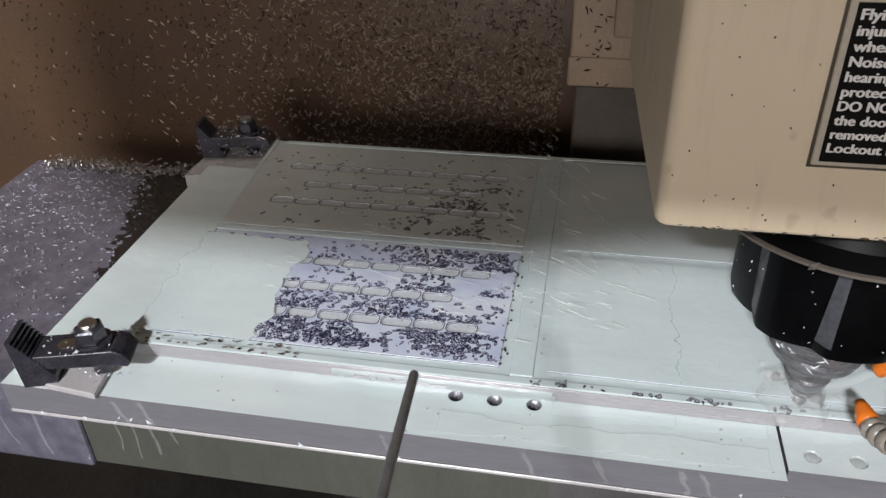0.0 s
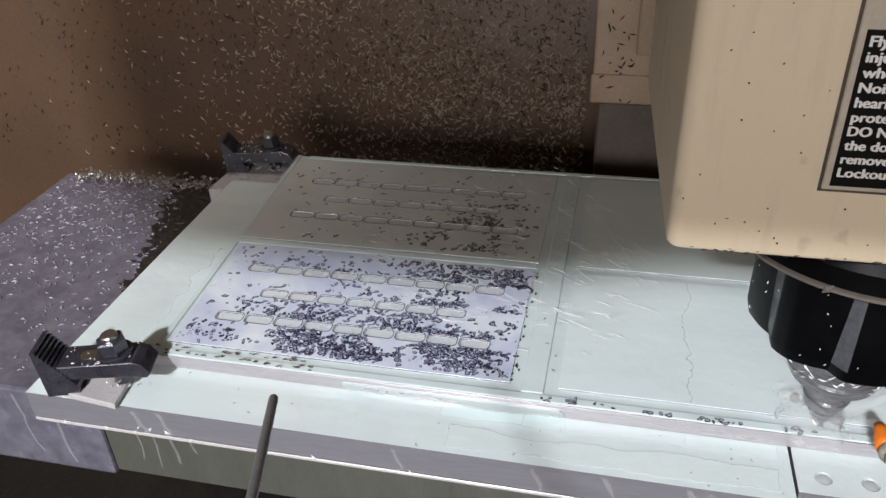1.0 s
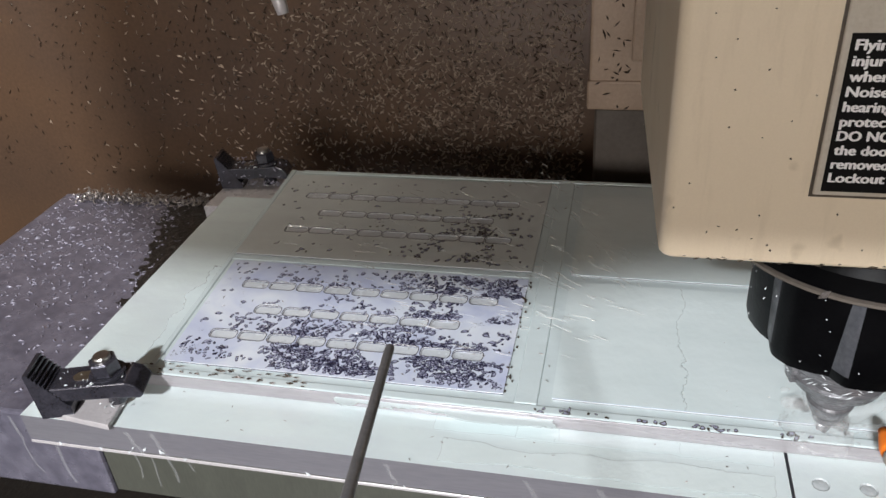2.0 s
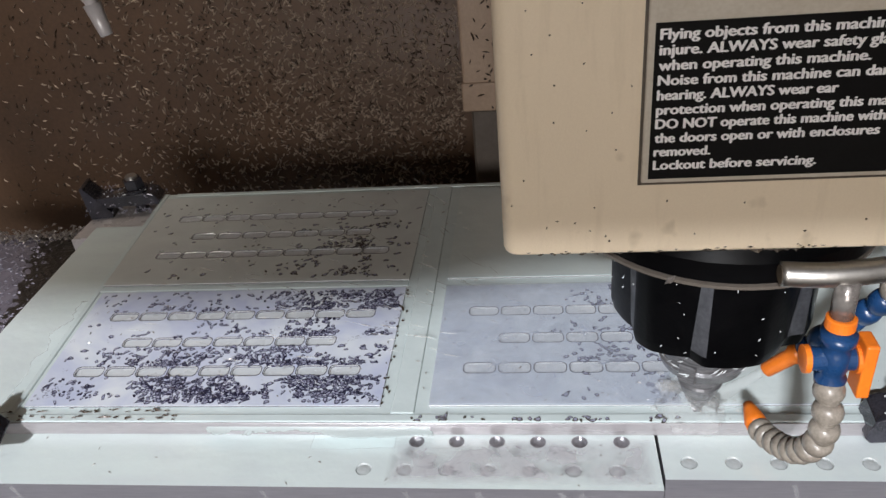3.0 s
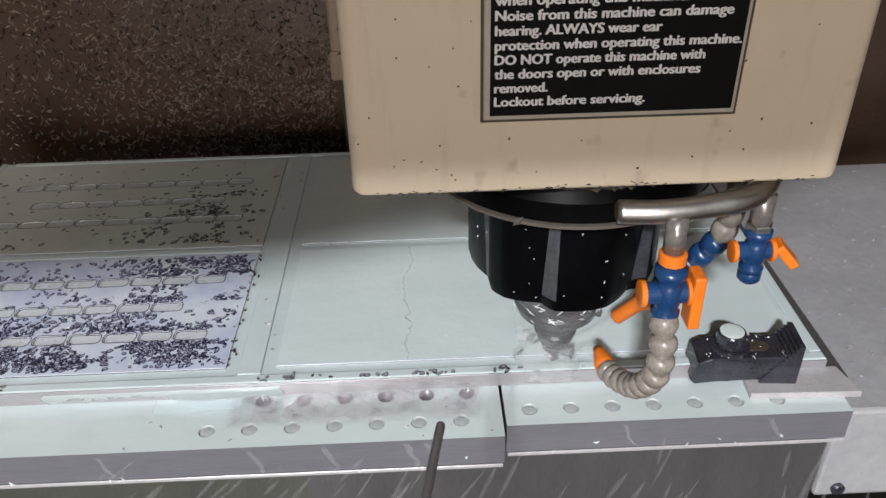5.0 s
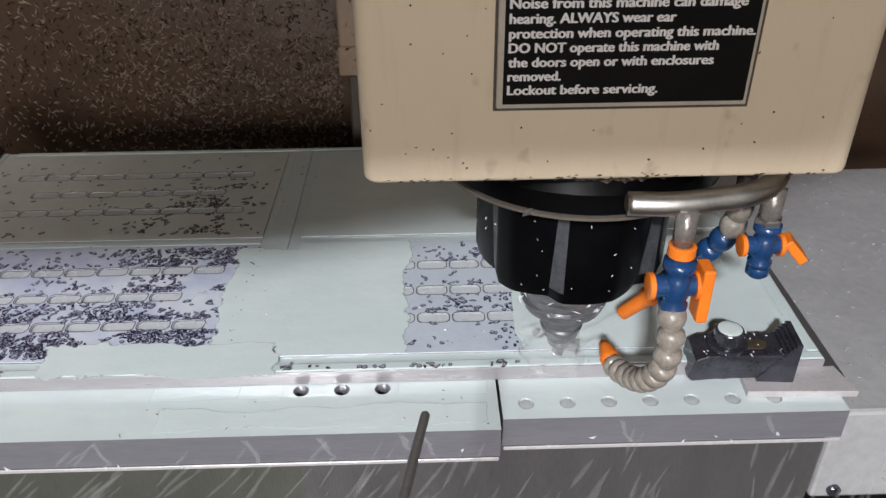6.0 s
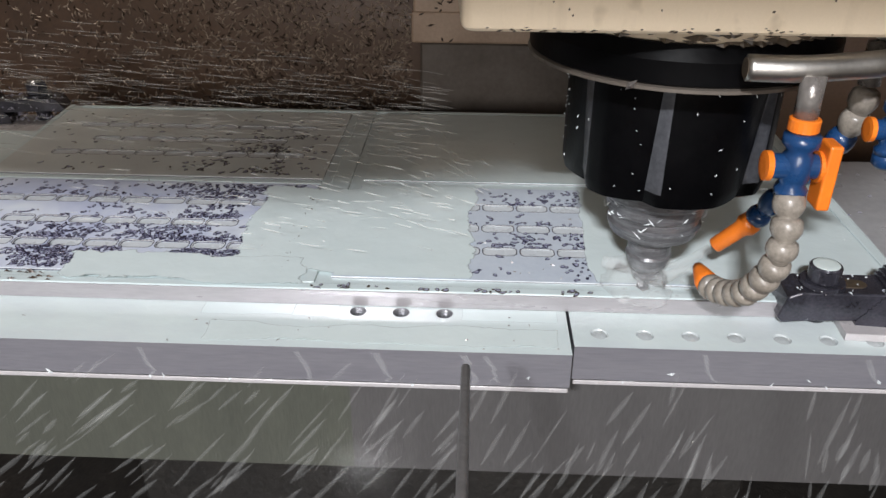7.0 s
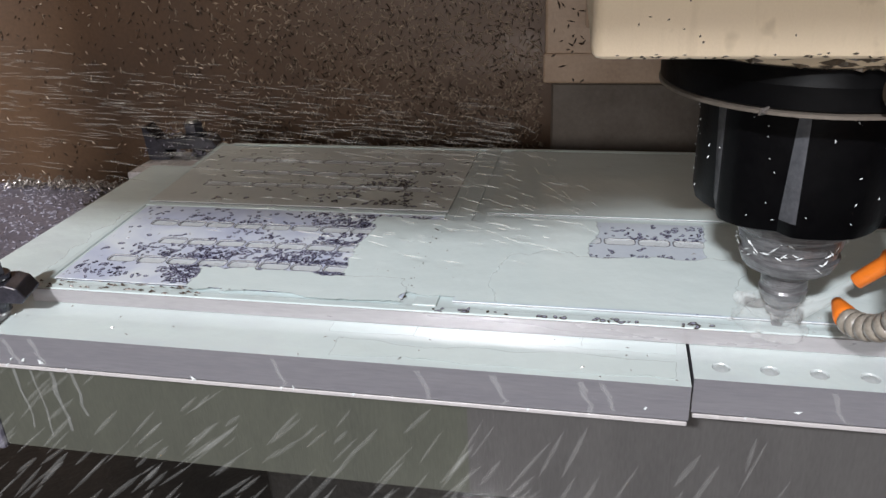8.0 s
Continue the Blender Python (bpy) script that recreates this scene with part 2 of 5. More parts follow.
M_SPRAY_SOFT = misty("soft_falling_spray", (0.70, 0.71, 0.70), 0.05)
M_FACET_SHEEN = plain("painted_facet_sheen", (0.085, 0.088, 0.098), (0.035, 0.036, 0.042), 0.4, 0.0, 0.012, 0.003)
M_JET = misty("coolant_jet", (0.72, 0.76, 0.76), 0.13)
M_RUNNEL = misty("wet_runnel", (0.66, 0.67, 0.68), 0.2)
M_FRONT = plain("bright_wet_milled_edge", (0.46, 0.44, 0.455), (0.34, 0.325, 0.34), 0.3, 0.4, 0.05, 0.004, 0.0001, stretch=(0.3, 1, 2))
M_PAN_SHADE = plain("black_pan_and_gap_shade", (0.03, 0.027, 0.024), (0.012, 0.011, 0.01), 0.4, 0.2, 0.05, 0.008, 0.003, coat=0.3)
M_SHIM = plain("pale_wet_shim", (0.56, 0.53, 0.53), (0.44, 0.42, 0.43), 0.3, 0.1, 0.03, 0.003)
M_ROOM = plain("painted_shop_wall", (0.32, 0.32, 0.31), (0.26, 0.26, 0.25), 0.7, 0.0, 0.6, 0.03)
M_CONCRETE = plain("shop_concrete", (0.3, 0.29, 0.28), (0.2, 0.19, 0.18), 0.7, 0.0, 0.5, 0.02)
M_ROD = plain("dull_steel_tube", (0.22, 0.215, 0.215), (0.14, 0.135, 0.135), 0.4, 0.4, 0.01, 0.002, 0.0002)

# ---- building helpers ----


def part(name, bm, material, parent=None, label="", smooth=False):
    me = bpy.data.meshes.new(name)
    bm.normal_update()
    bm.to_mesh(me)
    bm.free()
    me.materials.append(material)
    if smooth:
        for p in me.polygons:
            p.use_smooth = True
    if smooth == "sharp":
        me.set_sharp_from_angle(angle=radians(24))
    ob = new(name, me)
    ob.parent = parent
    if label:
        tagged(ob, label)
    return ob


make_part = part


def thing(name, label, category, group="", kind="", at=None):
    ob = new(name)
    ob.empty_display_size = 0.02
    if at is not None:
        ob.matrix_world = at
    return tagged(ob, label, category, group, kind)


def box(x0, x1, y0, y1, z0, z1, bevel=0.0, segments=1, bm=None):
    bm = bm or bmesh.new()
    made = bmesh.ops.create_cube(bm, size=1.0, matrix=Matrix.Translation(((x0 + x1) / 2, (y0 + y1) / 2, (z0 + z1) / 2))
                                 @ Matrix.Diagonal((x1 - x0, y1 - y0, z1 - z0, 1)))
    if bevel:
        edges = list({e for v in made["verts"] for e in v.link_edges})
        bmesh.ops.bevel(bm, geom=edges, offset=bevel, segments=segments, affect="EDGES", profile=0.5)
    return bm


def prism(outline, z0, z1, bevel=0.0, segments=1, bm=None):
    """An upright prism over a list of (x, y)."""
    bm = bm or bmesh.new()
    low = [bm.verts.new((x, y, z0)) for x, y in outline]
    top = [bm.verts.new((x, y, z1)) for x, y in outline]
    n = len(outline)
    faces = [bm.faces.new(top), bm.faces.new(low[::-1])]
    for i in range(n):
        faces.append(bm.faces.new((low[i], low[(i + 1) % n], top[(i + 1) % n], top[i])))
    if bevel:
        bmesh.ops.bevel(bm, geom=list(faces[0].edges), offset=bevel, segments=segments, affect="EDGES", profile=0.5)
    bmesh.ops.recalc_face_normals(bm, faces=bm.faces)
    return bm


def lathe(profile, sides=32, bm=None, m=None):
    """A closed turned body from (radius, z) rows, about z."""
    bm = bm or bmesh.new()
    rings = []
    for r, z in profile:
        ring = []
        for i in range(sides):
            a = 2 * math.pi * i / sides
            v = Vector((r * math.cos(a), r * math.sin(a), z))
            ring.append(bm.verts.new(m @ v if m else v))
        rings.append(ring)
    for a, b in zip(rings, rings[1:]):
        for i in range(sides):
            bm.faces.new((a[i], a[(i + 1) % sides], b[(i + 1) % sides], b[i]))
    bm.faces.new(rings[0][::-1])
    bm.faces.new(rings[-1])
    return bm


def along(a, b):
    """The pose at a whose z points to b."""
    return Matrix.Translation(a) @ (Vector(b) - Vector(a)).to_track_quat("Z", "Y").to_matrix().to_4x4()


def tube(points, radius, sides=14, bm=None):
    """A bent round bar through the points."""
    bm = bm or bmesh.new()
    pts = [Vector(p) for p in points]
    rings = []
    up = Vector((0, 0, 1))
    for i, p in enumerate(pts):
        d = (pts[min(i + 1, len(pts) - 1)] - pts[max(i - 1, 0)]).normalized()
        s = d.cross(up)
        s = s.normalized() if s.length > 0.05 else d.cross(Vector((0, 1, 0))).normalized()
        u = s.cross(d)
        rings.append([bm.verts.new(p + radius * (math.cos(a) * s + math.sin(a) * u)) for a in (2 * math.pi * k / sides for k in range(sides))])
    for a, b in zip(rings, rings[1:]):
        for i in range(sides):
            bm.faces.new((a[i], b[i], b[(i + 1) % sides], a[(i + 1) % sides]))
    bm.faces.new(rings[0])
    bm.faces.new(rings[-1][::-1])
    bmesh.ops.recalc_face_normals(bm, faces=bm.faces)
    return bm


def curve_through(points, steps=6):
    """Catmull-Rom points."""
    p = [Vector(q) for q in points]
    p = [2 * p[0] - p[1]] + p + [2 * p[-1] - p[-2]]
    out = []
    for i in range(1, len(p) - 2):
        for k in range(steps):
            t = k / steps
            out.append(0.5 * (2 * p[i] + (p[i + 1] - p[i - 1]) * t + (2 * p[i - 1] - 5 * p[i] + 4 * p[i + 1] - p[i + 2]) * t * t
                              + (3 * p[i] - p[i - 1] - 3 * p[i + 1] + p[i + 2]) * t ** 3))
    return out + [p[-2]]


def flecks(count, place, long, thick, seed, bm=None):
    """Many small slivers; place(rng) gives a point and a direction."""
    rng = random.Random(seed)
    bm = bm or bmesh.new()
    verts, faces = [], []
    for _ in range(count):
        p, d, nrm = place(rng)
        d = Vector(d).normalized()
        s = d.cross(Vector(nrm)).normalized()
        n = Vector(nrm).normalized()
        a = rng.uniform(0.5, 1.3) * long
        w = rng.uniform(0.6, 1.3) * thick
        p = Vector(p)
        k = len(verts)
        bend = n * rng.uniform(0.1, 0.5) * w
        verts += [p - d * a / 2, p + s * w / 2 + bend, p + d * a / 2, p - s * w / 2 + bend, p + n * w]
        faces += [(k, k + 1, k + 4), (k + 1, k + 2, k + 4), (k + 2, k + 3, k + 4), (k + 3, k, k + 4)]
    me = bpy.data.meshes.new("flecks")
    me.from_pydata([tuple(v) for v in verts], [], faces)
    bm.from_mesh(me)
    bpy.data.meshes.remove(me)
    return bm


TABLE_THINGS = []


def on_table(ob):
    TABLE_THINGS.append(ob)
    return ob


# ---- shop and enclosure ----
def structure(name, bm, material, label, category):
    return tagged(part(name, bm, material), label, category, kind="structure")


structure("floor", box(-3.5, 3.5, -4.5, 2.5, -1.1, -1.0), M_CONCRETE, "grey concrete shop floor with dark stains", "floor")
structure("ceiling", box(-3.5, 3.5, -4.5, 2.5, 2.4, 2.5), M_ROOM, "plain pale painted shop ceiling", "ceiling")
for wn, x0, x1, y0, y1 in (("wall_west", -3.6, -3.5, -4.5, 2.5), ("wall_east", 3.5, 3.6, -4.5, 2.5),
                           ("wall_south", -3.6, 3.6, -4.6, -4.5), ("wall_north", -3.6, 3.6, 2.5, 2.6)):
    structure(wn, box(x0, x1, y0, y1, -1.0, 2.4), M_ROOM, "plain pale painted shop wall", "wall")
structure("enclosure_back", box(-1.40, 1.0, 0.63, 0.66, -0.5, 1.6), M_WALL, "brown stained steel wall speckled with chips", "enclosure wall")
structure("enclosure_side", box(-1.40, -1.37, -0.72, 0.629, -0.5, 1.6), M_WALL, "tan stained steel side wall of enclosure", "enclosure wall")
structure("enclosure_side_east", box(0.97, 1.0, -0.72, 0.629, -0.5, 1.6), M_WALL, "tan stained steel side wall of enclosure", "enclosure wall")
structure("enclosure_roof", box(-1.40, 1.0, -0.72, 0.66, 1.602, 1.63), M_BEIGE, "cream painted enclosure roof", "roof")


def shade_panel():
    """An unseen panel added over the door opening to block the bay lamp; its lower edge is dished and slopes up towards
    the east.
    """
    # lower edge traced back from where the shade ends on the blank
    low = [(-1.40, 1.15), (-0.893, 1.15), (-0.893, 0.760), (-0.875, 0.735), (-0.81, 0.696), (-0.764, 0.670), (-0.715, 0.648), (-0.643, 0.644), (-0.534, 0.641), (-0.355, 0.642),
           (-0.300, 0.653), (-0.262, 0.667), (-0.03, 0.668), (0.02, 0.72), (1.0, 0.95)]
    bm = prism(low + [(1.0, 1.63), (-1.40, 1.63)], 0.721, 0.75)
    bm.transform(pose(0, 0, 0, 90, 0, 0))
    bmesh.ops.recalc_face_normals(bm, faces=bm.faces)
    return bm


structure("unseen_shade_panel", shade_panel(), M_BEIGE, "cream panel with sloping lower edge, added out of view to block light", "header")
structure("enclosure_apron", box(-1.40, 1.0, -0.75, -0.721, -1.0, -0.12), M_BEIGE, "cream painted apron under door opening", "apron")
structure("chip_pan", box(-1.369, 0.969, -0.72, 0.629, -0.52, -0.5), M_PAN_SHADE, "black wet chip pan under the table", "chip pan")

# ---- column and head ----
def column():
    c = thing("machine_column", "brown grimy machine column with grey lower cover", "machine column")
    part("upper_cover", box(-0.166, 0.24, 0.492, 0.62, 0.076, 1.5, 0.004, 2), M_COLUMN, c)
    part("cover_strip", box(-0.168, 0.242, 0.489, 0.6, 0.076, 0.114, 0.003, 2), M_COLUMN, c)
    part("gib_cover", box(-0.116, 0.19, 0.455, 0.4885, 0.15, 1.5, 0.003, 2), M_COLUMN, c)
    part("lower_cover", box(-0.158, 0.232, 0.497, 0.618, -0.49, 0.0755, 0.003, 1), M_SILL, c, "grey steel lower cover")


column()

SPINDLE = (0.0415, 0.020)


def rounded_rect(x0, x1, y0, y1, r, steps=6):
    out = []
    for cx, cy, a0 in ((x1 - r, y0 + r, -90), (x1 - r, y1 - r, 0), (x0 + r, y1 - r, 90), (x0 + r, y0 + r, 180)):
        for k in range(steps + 1):
            a = radians(a0 + 90 * k / steps)
            out.append((cx + r * math.cos(a), cy + r * math.sin(a)))
    return out


def letters(text, width, left, y, base, size):
    """One line of bold print, as a flat mesh."""
    cu = bpy.data.curves.new("text", "FONT")
    cu.body, cu.size, cu.resolution_u = text, size, 3
    ob = bpy.data.objects.new("text", cu)
    plain_letters = bpy.data.meshes.new_from_object(ob)
    bpy.data.objects.remove(ob)
    bpy.data.curves.remove(cu)
    xs = [v.co.x for v in plain_letters.vertices]
    k, lo = width / (max(xs) - min(xs)), min(xs)
    verts, faces = [], []
    for n, (sx, sz) in enumerate(((-0.00034, 0.0), (0.0, 0.00014), (0.0, -0.00014), (0.00034, 0.0), (0.00017, 0.0001), (-0.00017, -0.0001))):
        first = len(verts)
        verts += [(left + (v.co.x - lo) * k + sx, y - 0.00002 * n, base + v.co.y + sz) for v in plain_letters.vertices]
        faces += [[first + i for i in p.vertices] for p in plain_letters.polygons]
    bpy.data.meshes.remove(plain_letters)
    me = bpy.data.meshes.new("print_line")
    me.from_pydata(verts, [], faces)
    return me


LINES = (("Flying objects from this machine may", 0.1150), ("injure. ALWAYS wear safety glasses", 0.1105), ("when operating this machine.", 0.0915),
         ("Noise from this machine can damage", 0.1135), ("hearing. ALWAYS wear ear", 0.0800), ("protection when operating this machine.", 0.1200),
         ("DO NOT operate this machine with", 0.1030), ("the doors open or with enclosures", 0.1017), ("removed.", 0.0262),
         ("Lockout before servicing.", 0.0757))


def on_ring(r):
    a = r.uniform(math.pi, 2 * math.pi)
    z = r.uniform(0.2160, 0.2230)
    d = 0.0942 + (z - 0.2165) * 0.87
    return (SPINDLE[0] + d * math.cos(a), SPINDLE[1] + d * math.sin(a), z), (-math.sin(a), math.cos(a), r.uniform(-0.2, 0.2)), (math.cos(a), math.sin(a), -0.6)


def head():
    h = thing("machine_housing", "cream painted spindle head casting with oil-stained lower edge", "machine housing")
    # the sides flare a little towards the back
    plan = rounded_rect(-0.0950, 0.1690, -0.0890, 0.175, 0.008)
    plan = [(x + (0.0125 if x > 0.03 else -0.0125) * (y + 0.089) / 0.264, y) for x, y in plan]
    bm = prism(plan, 0.2235, 0.95)
    bottom = [e for e in bm.edges if all(abs(v.co.z - 0.2235) < 1e-6 for v in e.verts)]
    bmesh.ops.bevel(bm, geom=bottom, offset=0.004, segments=3, affect="EDGES", profile=0.5)
    part("casting", bm, M_BEIGE, h, smooth="sharp")
    part("neck", box(-0.075, 0.150, 0.1725, 0.4885, 0.42, 0.95, 0.006, 2), M_BEIGE, h, "cream casting neck joined to column")
    part("underside", lathe([(0.088, 0.2145), (0.094, 0.2165), (0.1, 0.2234)], 40, m=Matrix.Translation((*SPINDLE, 0))), M_BEIGE, h, "cream underside ring with oily grime")
    tagged(part("ring_grime", flecks(70, on_ring, 0.011, 0.0032, 9), M_GRIME_SHADE, h, "dark oily grime patches"), kind="stuff")
    # brown line paints the shade under the raised label, with some grime
    part("label_shade_line", box(-0.0266, 0.1046, -0.0899, -0.0891, 0.2653, 0.521), M_GRIME_SHADE, h, "brown line of grime and painted shade round the label")
    lab = part("warning_label", box(-0.0252, 0.1032, -0.0912, -0.0892, 0.2668, 0.52, 0.0009, 2), M_LABEL_EDGE, h, "raised cream-edged warning label")
    part("label_field", box(-0.0220, 0.1012, -0.0917, -0.09125, 0.2694, 0.3468), M_LABEL, lab, "black printed label field")
    part("label_upper_field", box(-0.0220, 0.1012, -0.0915, -0.09125, 0.3490, 0.515), M_LABEL_EDGE, lab)
    for i, (words, width) in enumerate(LINES):
        me = letters(words, width, -0.0197, -0.0920, 0.3394 - 0.00719 * i, 0.0069)
        me.materials.append(M_PRINT)
        line = new("print_line", me)
        line.parent = lab
    def splash(r):
        return (r.uniform(-0.09, 0.16), -0.0893, r.uniform(0.226, 0.5)), (r.uniform(-1, 1), 0, r.uniform(-1, 1)), (0, -1, 0)

    tagged(part("stuck_chips", flecks(95, splash, 0.0017, 0.0011, 5), M_GRIME_SHADE, h, "dark chips stuck on paint"), kind="stuff")
    tagged(part("edge_grime", flecks(48, lambda r: ((r.uniform(-0.085, 0.16), -0.0885, 0.2245 + abs(r.gauss(0, 0.0012))), (1, 0, r.uniform(-.3, .3)), (0, -1, 0.2)), 0.0035, 0.0010, 8), M_GRIME_SHADE, h), kind="stuff")
    return h


head()


def boot():
    b = thing("spindle_boot", "black faceted plastic spindle guard, wet and flecked with chips", "spindle guard")
    at = Matrix.Translation((*SPINDLE, 0))
    part("flange", lathe([(0.060, 0.1885), (0.091, 0.1905), (0.0945, 0.1935), (0.0945, 0.206), (0.09, 0.2144), (0.06, 0.2144)], 64, m=at), M_BLACK, b, smooth="sharp")
    part("rim", lathe([(0.0915, 0.1885), (0.0952, 0.1895), (0.0952, 0.1915), (0.0915, 0.1925)], 64, m=at), M_GREY, b, "thin grey rim")
    # many-sided skirt with deep flats
    bm = bmesh.new()
    rings = []
    for z, k in ((0.1875, 1.0), (0.117, 1.0), (0.1075, 0.965), (0.1045, 0.87), (0.1042, 0.60)):
        depth = 0.3 + 0.7 * (0.1875 - z) / 0.08
        ring = []
        for i in range(120):
            deg = -180 + 3 * i
            r = 0.0675
            for edge, wide, tail in ((-103, 12, 20), (-146, 16, 22), (-38, 12, 22), (40, 12, 22), (110, 12, 22)):
                off = edge - deg
                if 0 <= off <= wide:
                    r = 0.0675 - 0.0075 * depth * off / wide
                elif wide < off <= wide + tail:
                    r = 0.0675 - 0.0075 * depth * (1 - (off - wide) / tail)
            # each flat is narrow at the top and widens downwards
            for edge, wide, tail, slim in ((-103, 12, 20, 0.25), (-146, 16, 22, 0.55), (-38, 12, 22, 0.3)):
                off = edge - deg
                keep = slim + (0.8 - slim) * depth
                if 0 <= off <= wide:
                    deg = edge - off * keep
                elif wide < off <= wide + tail:
                    deg = edge - wide * keep - (off - wide) * (wide + tail - wide * keep) / tail
            a = radians(deg)
            ring.append(bm.verts.new((r * k * math.cos(a), r * k * math.sin(a), z)))
        rings.append(ring)
    for p, q in zip(rings, rings[1:]):
        for i in range(120):
            f = bm.faces.new((p[i], q[i], q[(i + 1) % 120], p[(i + 1) % 120]))
            deg = -178.5 + 3 * i
            # the flats get a paler grey that paints their sheen
            if p is rings[0] and any(0 < e - deg < w for e, w in ((-103, 12), (-146, 16), (-38, 12))):
                f.material_index = 1
    bm.faces.new(rings[0])
    bm.faces.new(rings[-1][::-1])
    bmesh.ops.recalc_face_normals(bm, faces=bm.faces)
    bm.transform(at)
    skirt = part("skirt", bm, M_BLACK, b, "", "sharp")
    skirt.data.materials.append(M_FACET_SHEEN)
    def on_skirt(r):
        a = r.uniform(math.pi * 0.9, math.pi * 2.05)
        z = r.uniform(0.112, 0.186)
        q = (SPINDLE[0] + 0.0675 * math.cos(a), SPINDLE[1] + 0.0675 * math.sin(a), z)
        return q, (-math.sin(a) * r.uniform(-1, 1), math.cos(a) * r.uniform(-1, 1), r.uniform(-1, 1)), (math.cos(a), math.sin(a), 0)

    tagged(part("stuck_chips", flecks(46, on_skirt, 0.0024, 0.0009, 6), M_DROP, b, "pale chips stuck on guard"), kind="stuff")
    big = flecks(1, lambda r: ((-0.0023, -0.0655, 0.1915), (0.7, 0.1, 0.6), (-0.4, -0.9, 0)), 0.012, 0.004, 3)
    part("long_chip", big, M_CHIP, b, "long curled pale chip")
    return b


boot()


def cutting_tool():
    m = pose(*SPINDLE, 0)
    tool = thing("tool_holder", "wet steel tool holder with small end mill", "cutting tool", at=m)
    part("holder", lathe([(0.040, 0.1043), (0.038, 0.092), (0.0345, 0.0885), (0.0335, 0.080), (0.031, 0.078), (0.031, 0.073), (0.033, 0.071), (0.030, 0.063), (0.020, 0.058), (0.0155, 0.054), (0.0155, 0.045), (0.0165, 0.043), (0.013, 0.033), (0.0085, 0.028)][::-1], 36), M_TOOL, tool)
    bm = box(-0.006, 0.006, 0.028, 0.0345, 0.064, 0.079, 0.0008)
    part("drive_key", bm, M_TOOL, tool)
    part("collet_nut", lathe([(0.0092, 0.0235), (0.0100, 0.026), (0.0100, 0.0285)], 12), M_TOOL, tool)
    mill = bmesh.new()
    rings = []
    for k in range(9):
        z = 0.0245 - 0.0022 * k
        rings.append([mill.verts.new(((0.005 if j % 2 else 0.0036) * math.cos(a), (0.005 if j % 2 else 0.0036) * math.sin(a), z)) for j, a in ((j, j * math.pi / 4 + k * 0.4) for j in range(8))])
    for p, q in zip(rings, rings[1:]):
        for i in range(8):
            mill.faces.new((p[i], q[i], q[(i + 1) % 8], p[(i + 1) % 8]))
    mill.faces.new(rings[0])
    mill.faces.new(rings[-1][::-1])
    bmesh.ops.recalc_face_normals(mill, faces=mill.faces)
    part("end_mill", mill, M_TOOL, tool)

    def nest(r):
        a, z = r.uniform(0, 2 * math.pi), r.uniform(0.070, 0.092)
        return (0.0345 * math.cos(a), 0.0345 * math.sin(a), z), (-math.sin(a), math.cos(a), r.uniform(-1.2, 1.2)), (math.cos(a), math.sin(a), 0)

    tagged(part("chip_nest", flecks(70, nest, 0.0075, 0.0012, 12), M_DROP, tool, "bright wet chips and painted wet glints caught on the holder"), kind="stuff")
    return tool


TOOL = cutting_tool()


# ---- coolant pipe and nozzles ----
def ball_link(parent, a, b, r, material=None):
    """One socket of a jointed hose from a to b."""
    n = (Vector(b) - Vector(a)).length
    part("hose_link", lathe([(r * 0.62, -0.12 * n), (r * 0.9, 0.0), (r, 0.25 * n), (r * 0.98, 0.5 * n), (r * 0.8, 0.75 * n), (r * 0.6, 0.9 * n), (r * 0.6, n)], 20, m=along(a, b)), material or M_GREYBALL, parent, smooth=True)


def valve(parent, c, lever_at, reach=0.018, r=0.0082, size=1.0):
    """A valve built about the origin and set at c, all of it scaled by size."""
    at, c = Matrix.Translation(c) @ Matrix.Scale(size, 4), (0.0, 0.0, 0.0)
    x, y, z = c

    def part(*args):
        args[1].transform(at)
        return make_part(*args)

    body = part("valve_body", lathe([(r * 1.0, -0.0165), (r * 1.05, -0.0125), (r * 0.75, -0.010), (r * 0.95, -0.0065), (r * 1.05, 0.0), (r * 0.95, 0.0065), (r * 0.75, 0.009), (r * 1.15, 0.0125), (r * 1.15, 0.0175)], 24, m=Matrix.Translation(c)), M_BLUE, parent, "blue plastic valve body", True)
    cross = along((x - 0.0135, y, z), (x + 0.01, y, z))
    part("valve_barrel", lathe([(r * 0.82, 0.0), (r * 0.82, 0.0235)], 22, m=cross), M_BLUE, body)
    part("valve_cap", lathe([(r * 0.6, -0.0035), (r * 0.98, -0.003), (r * 0.98, 0.0)], 22, m=cross), M_ORANGE, body, "orange valve cap")
    part("lever_disc", lathe([(r * 1.02, 0.0236), (r * 1.02, 0.0265), (r * 0.8, 0.027)], 22, m=cross), M_ORANGE, body, "orange valve disc")
    lever = box(-0.0035, 0.0035, -0.0075, 0.0075, -reach, reach, 0.0013, 2)
    lever.transform(Matrix.Translation(Vector(c)) @ lever_at)
    part("lever", lever, M_ORANGE, body, "orange valve lever")
    return body


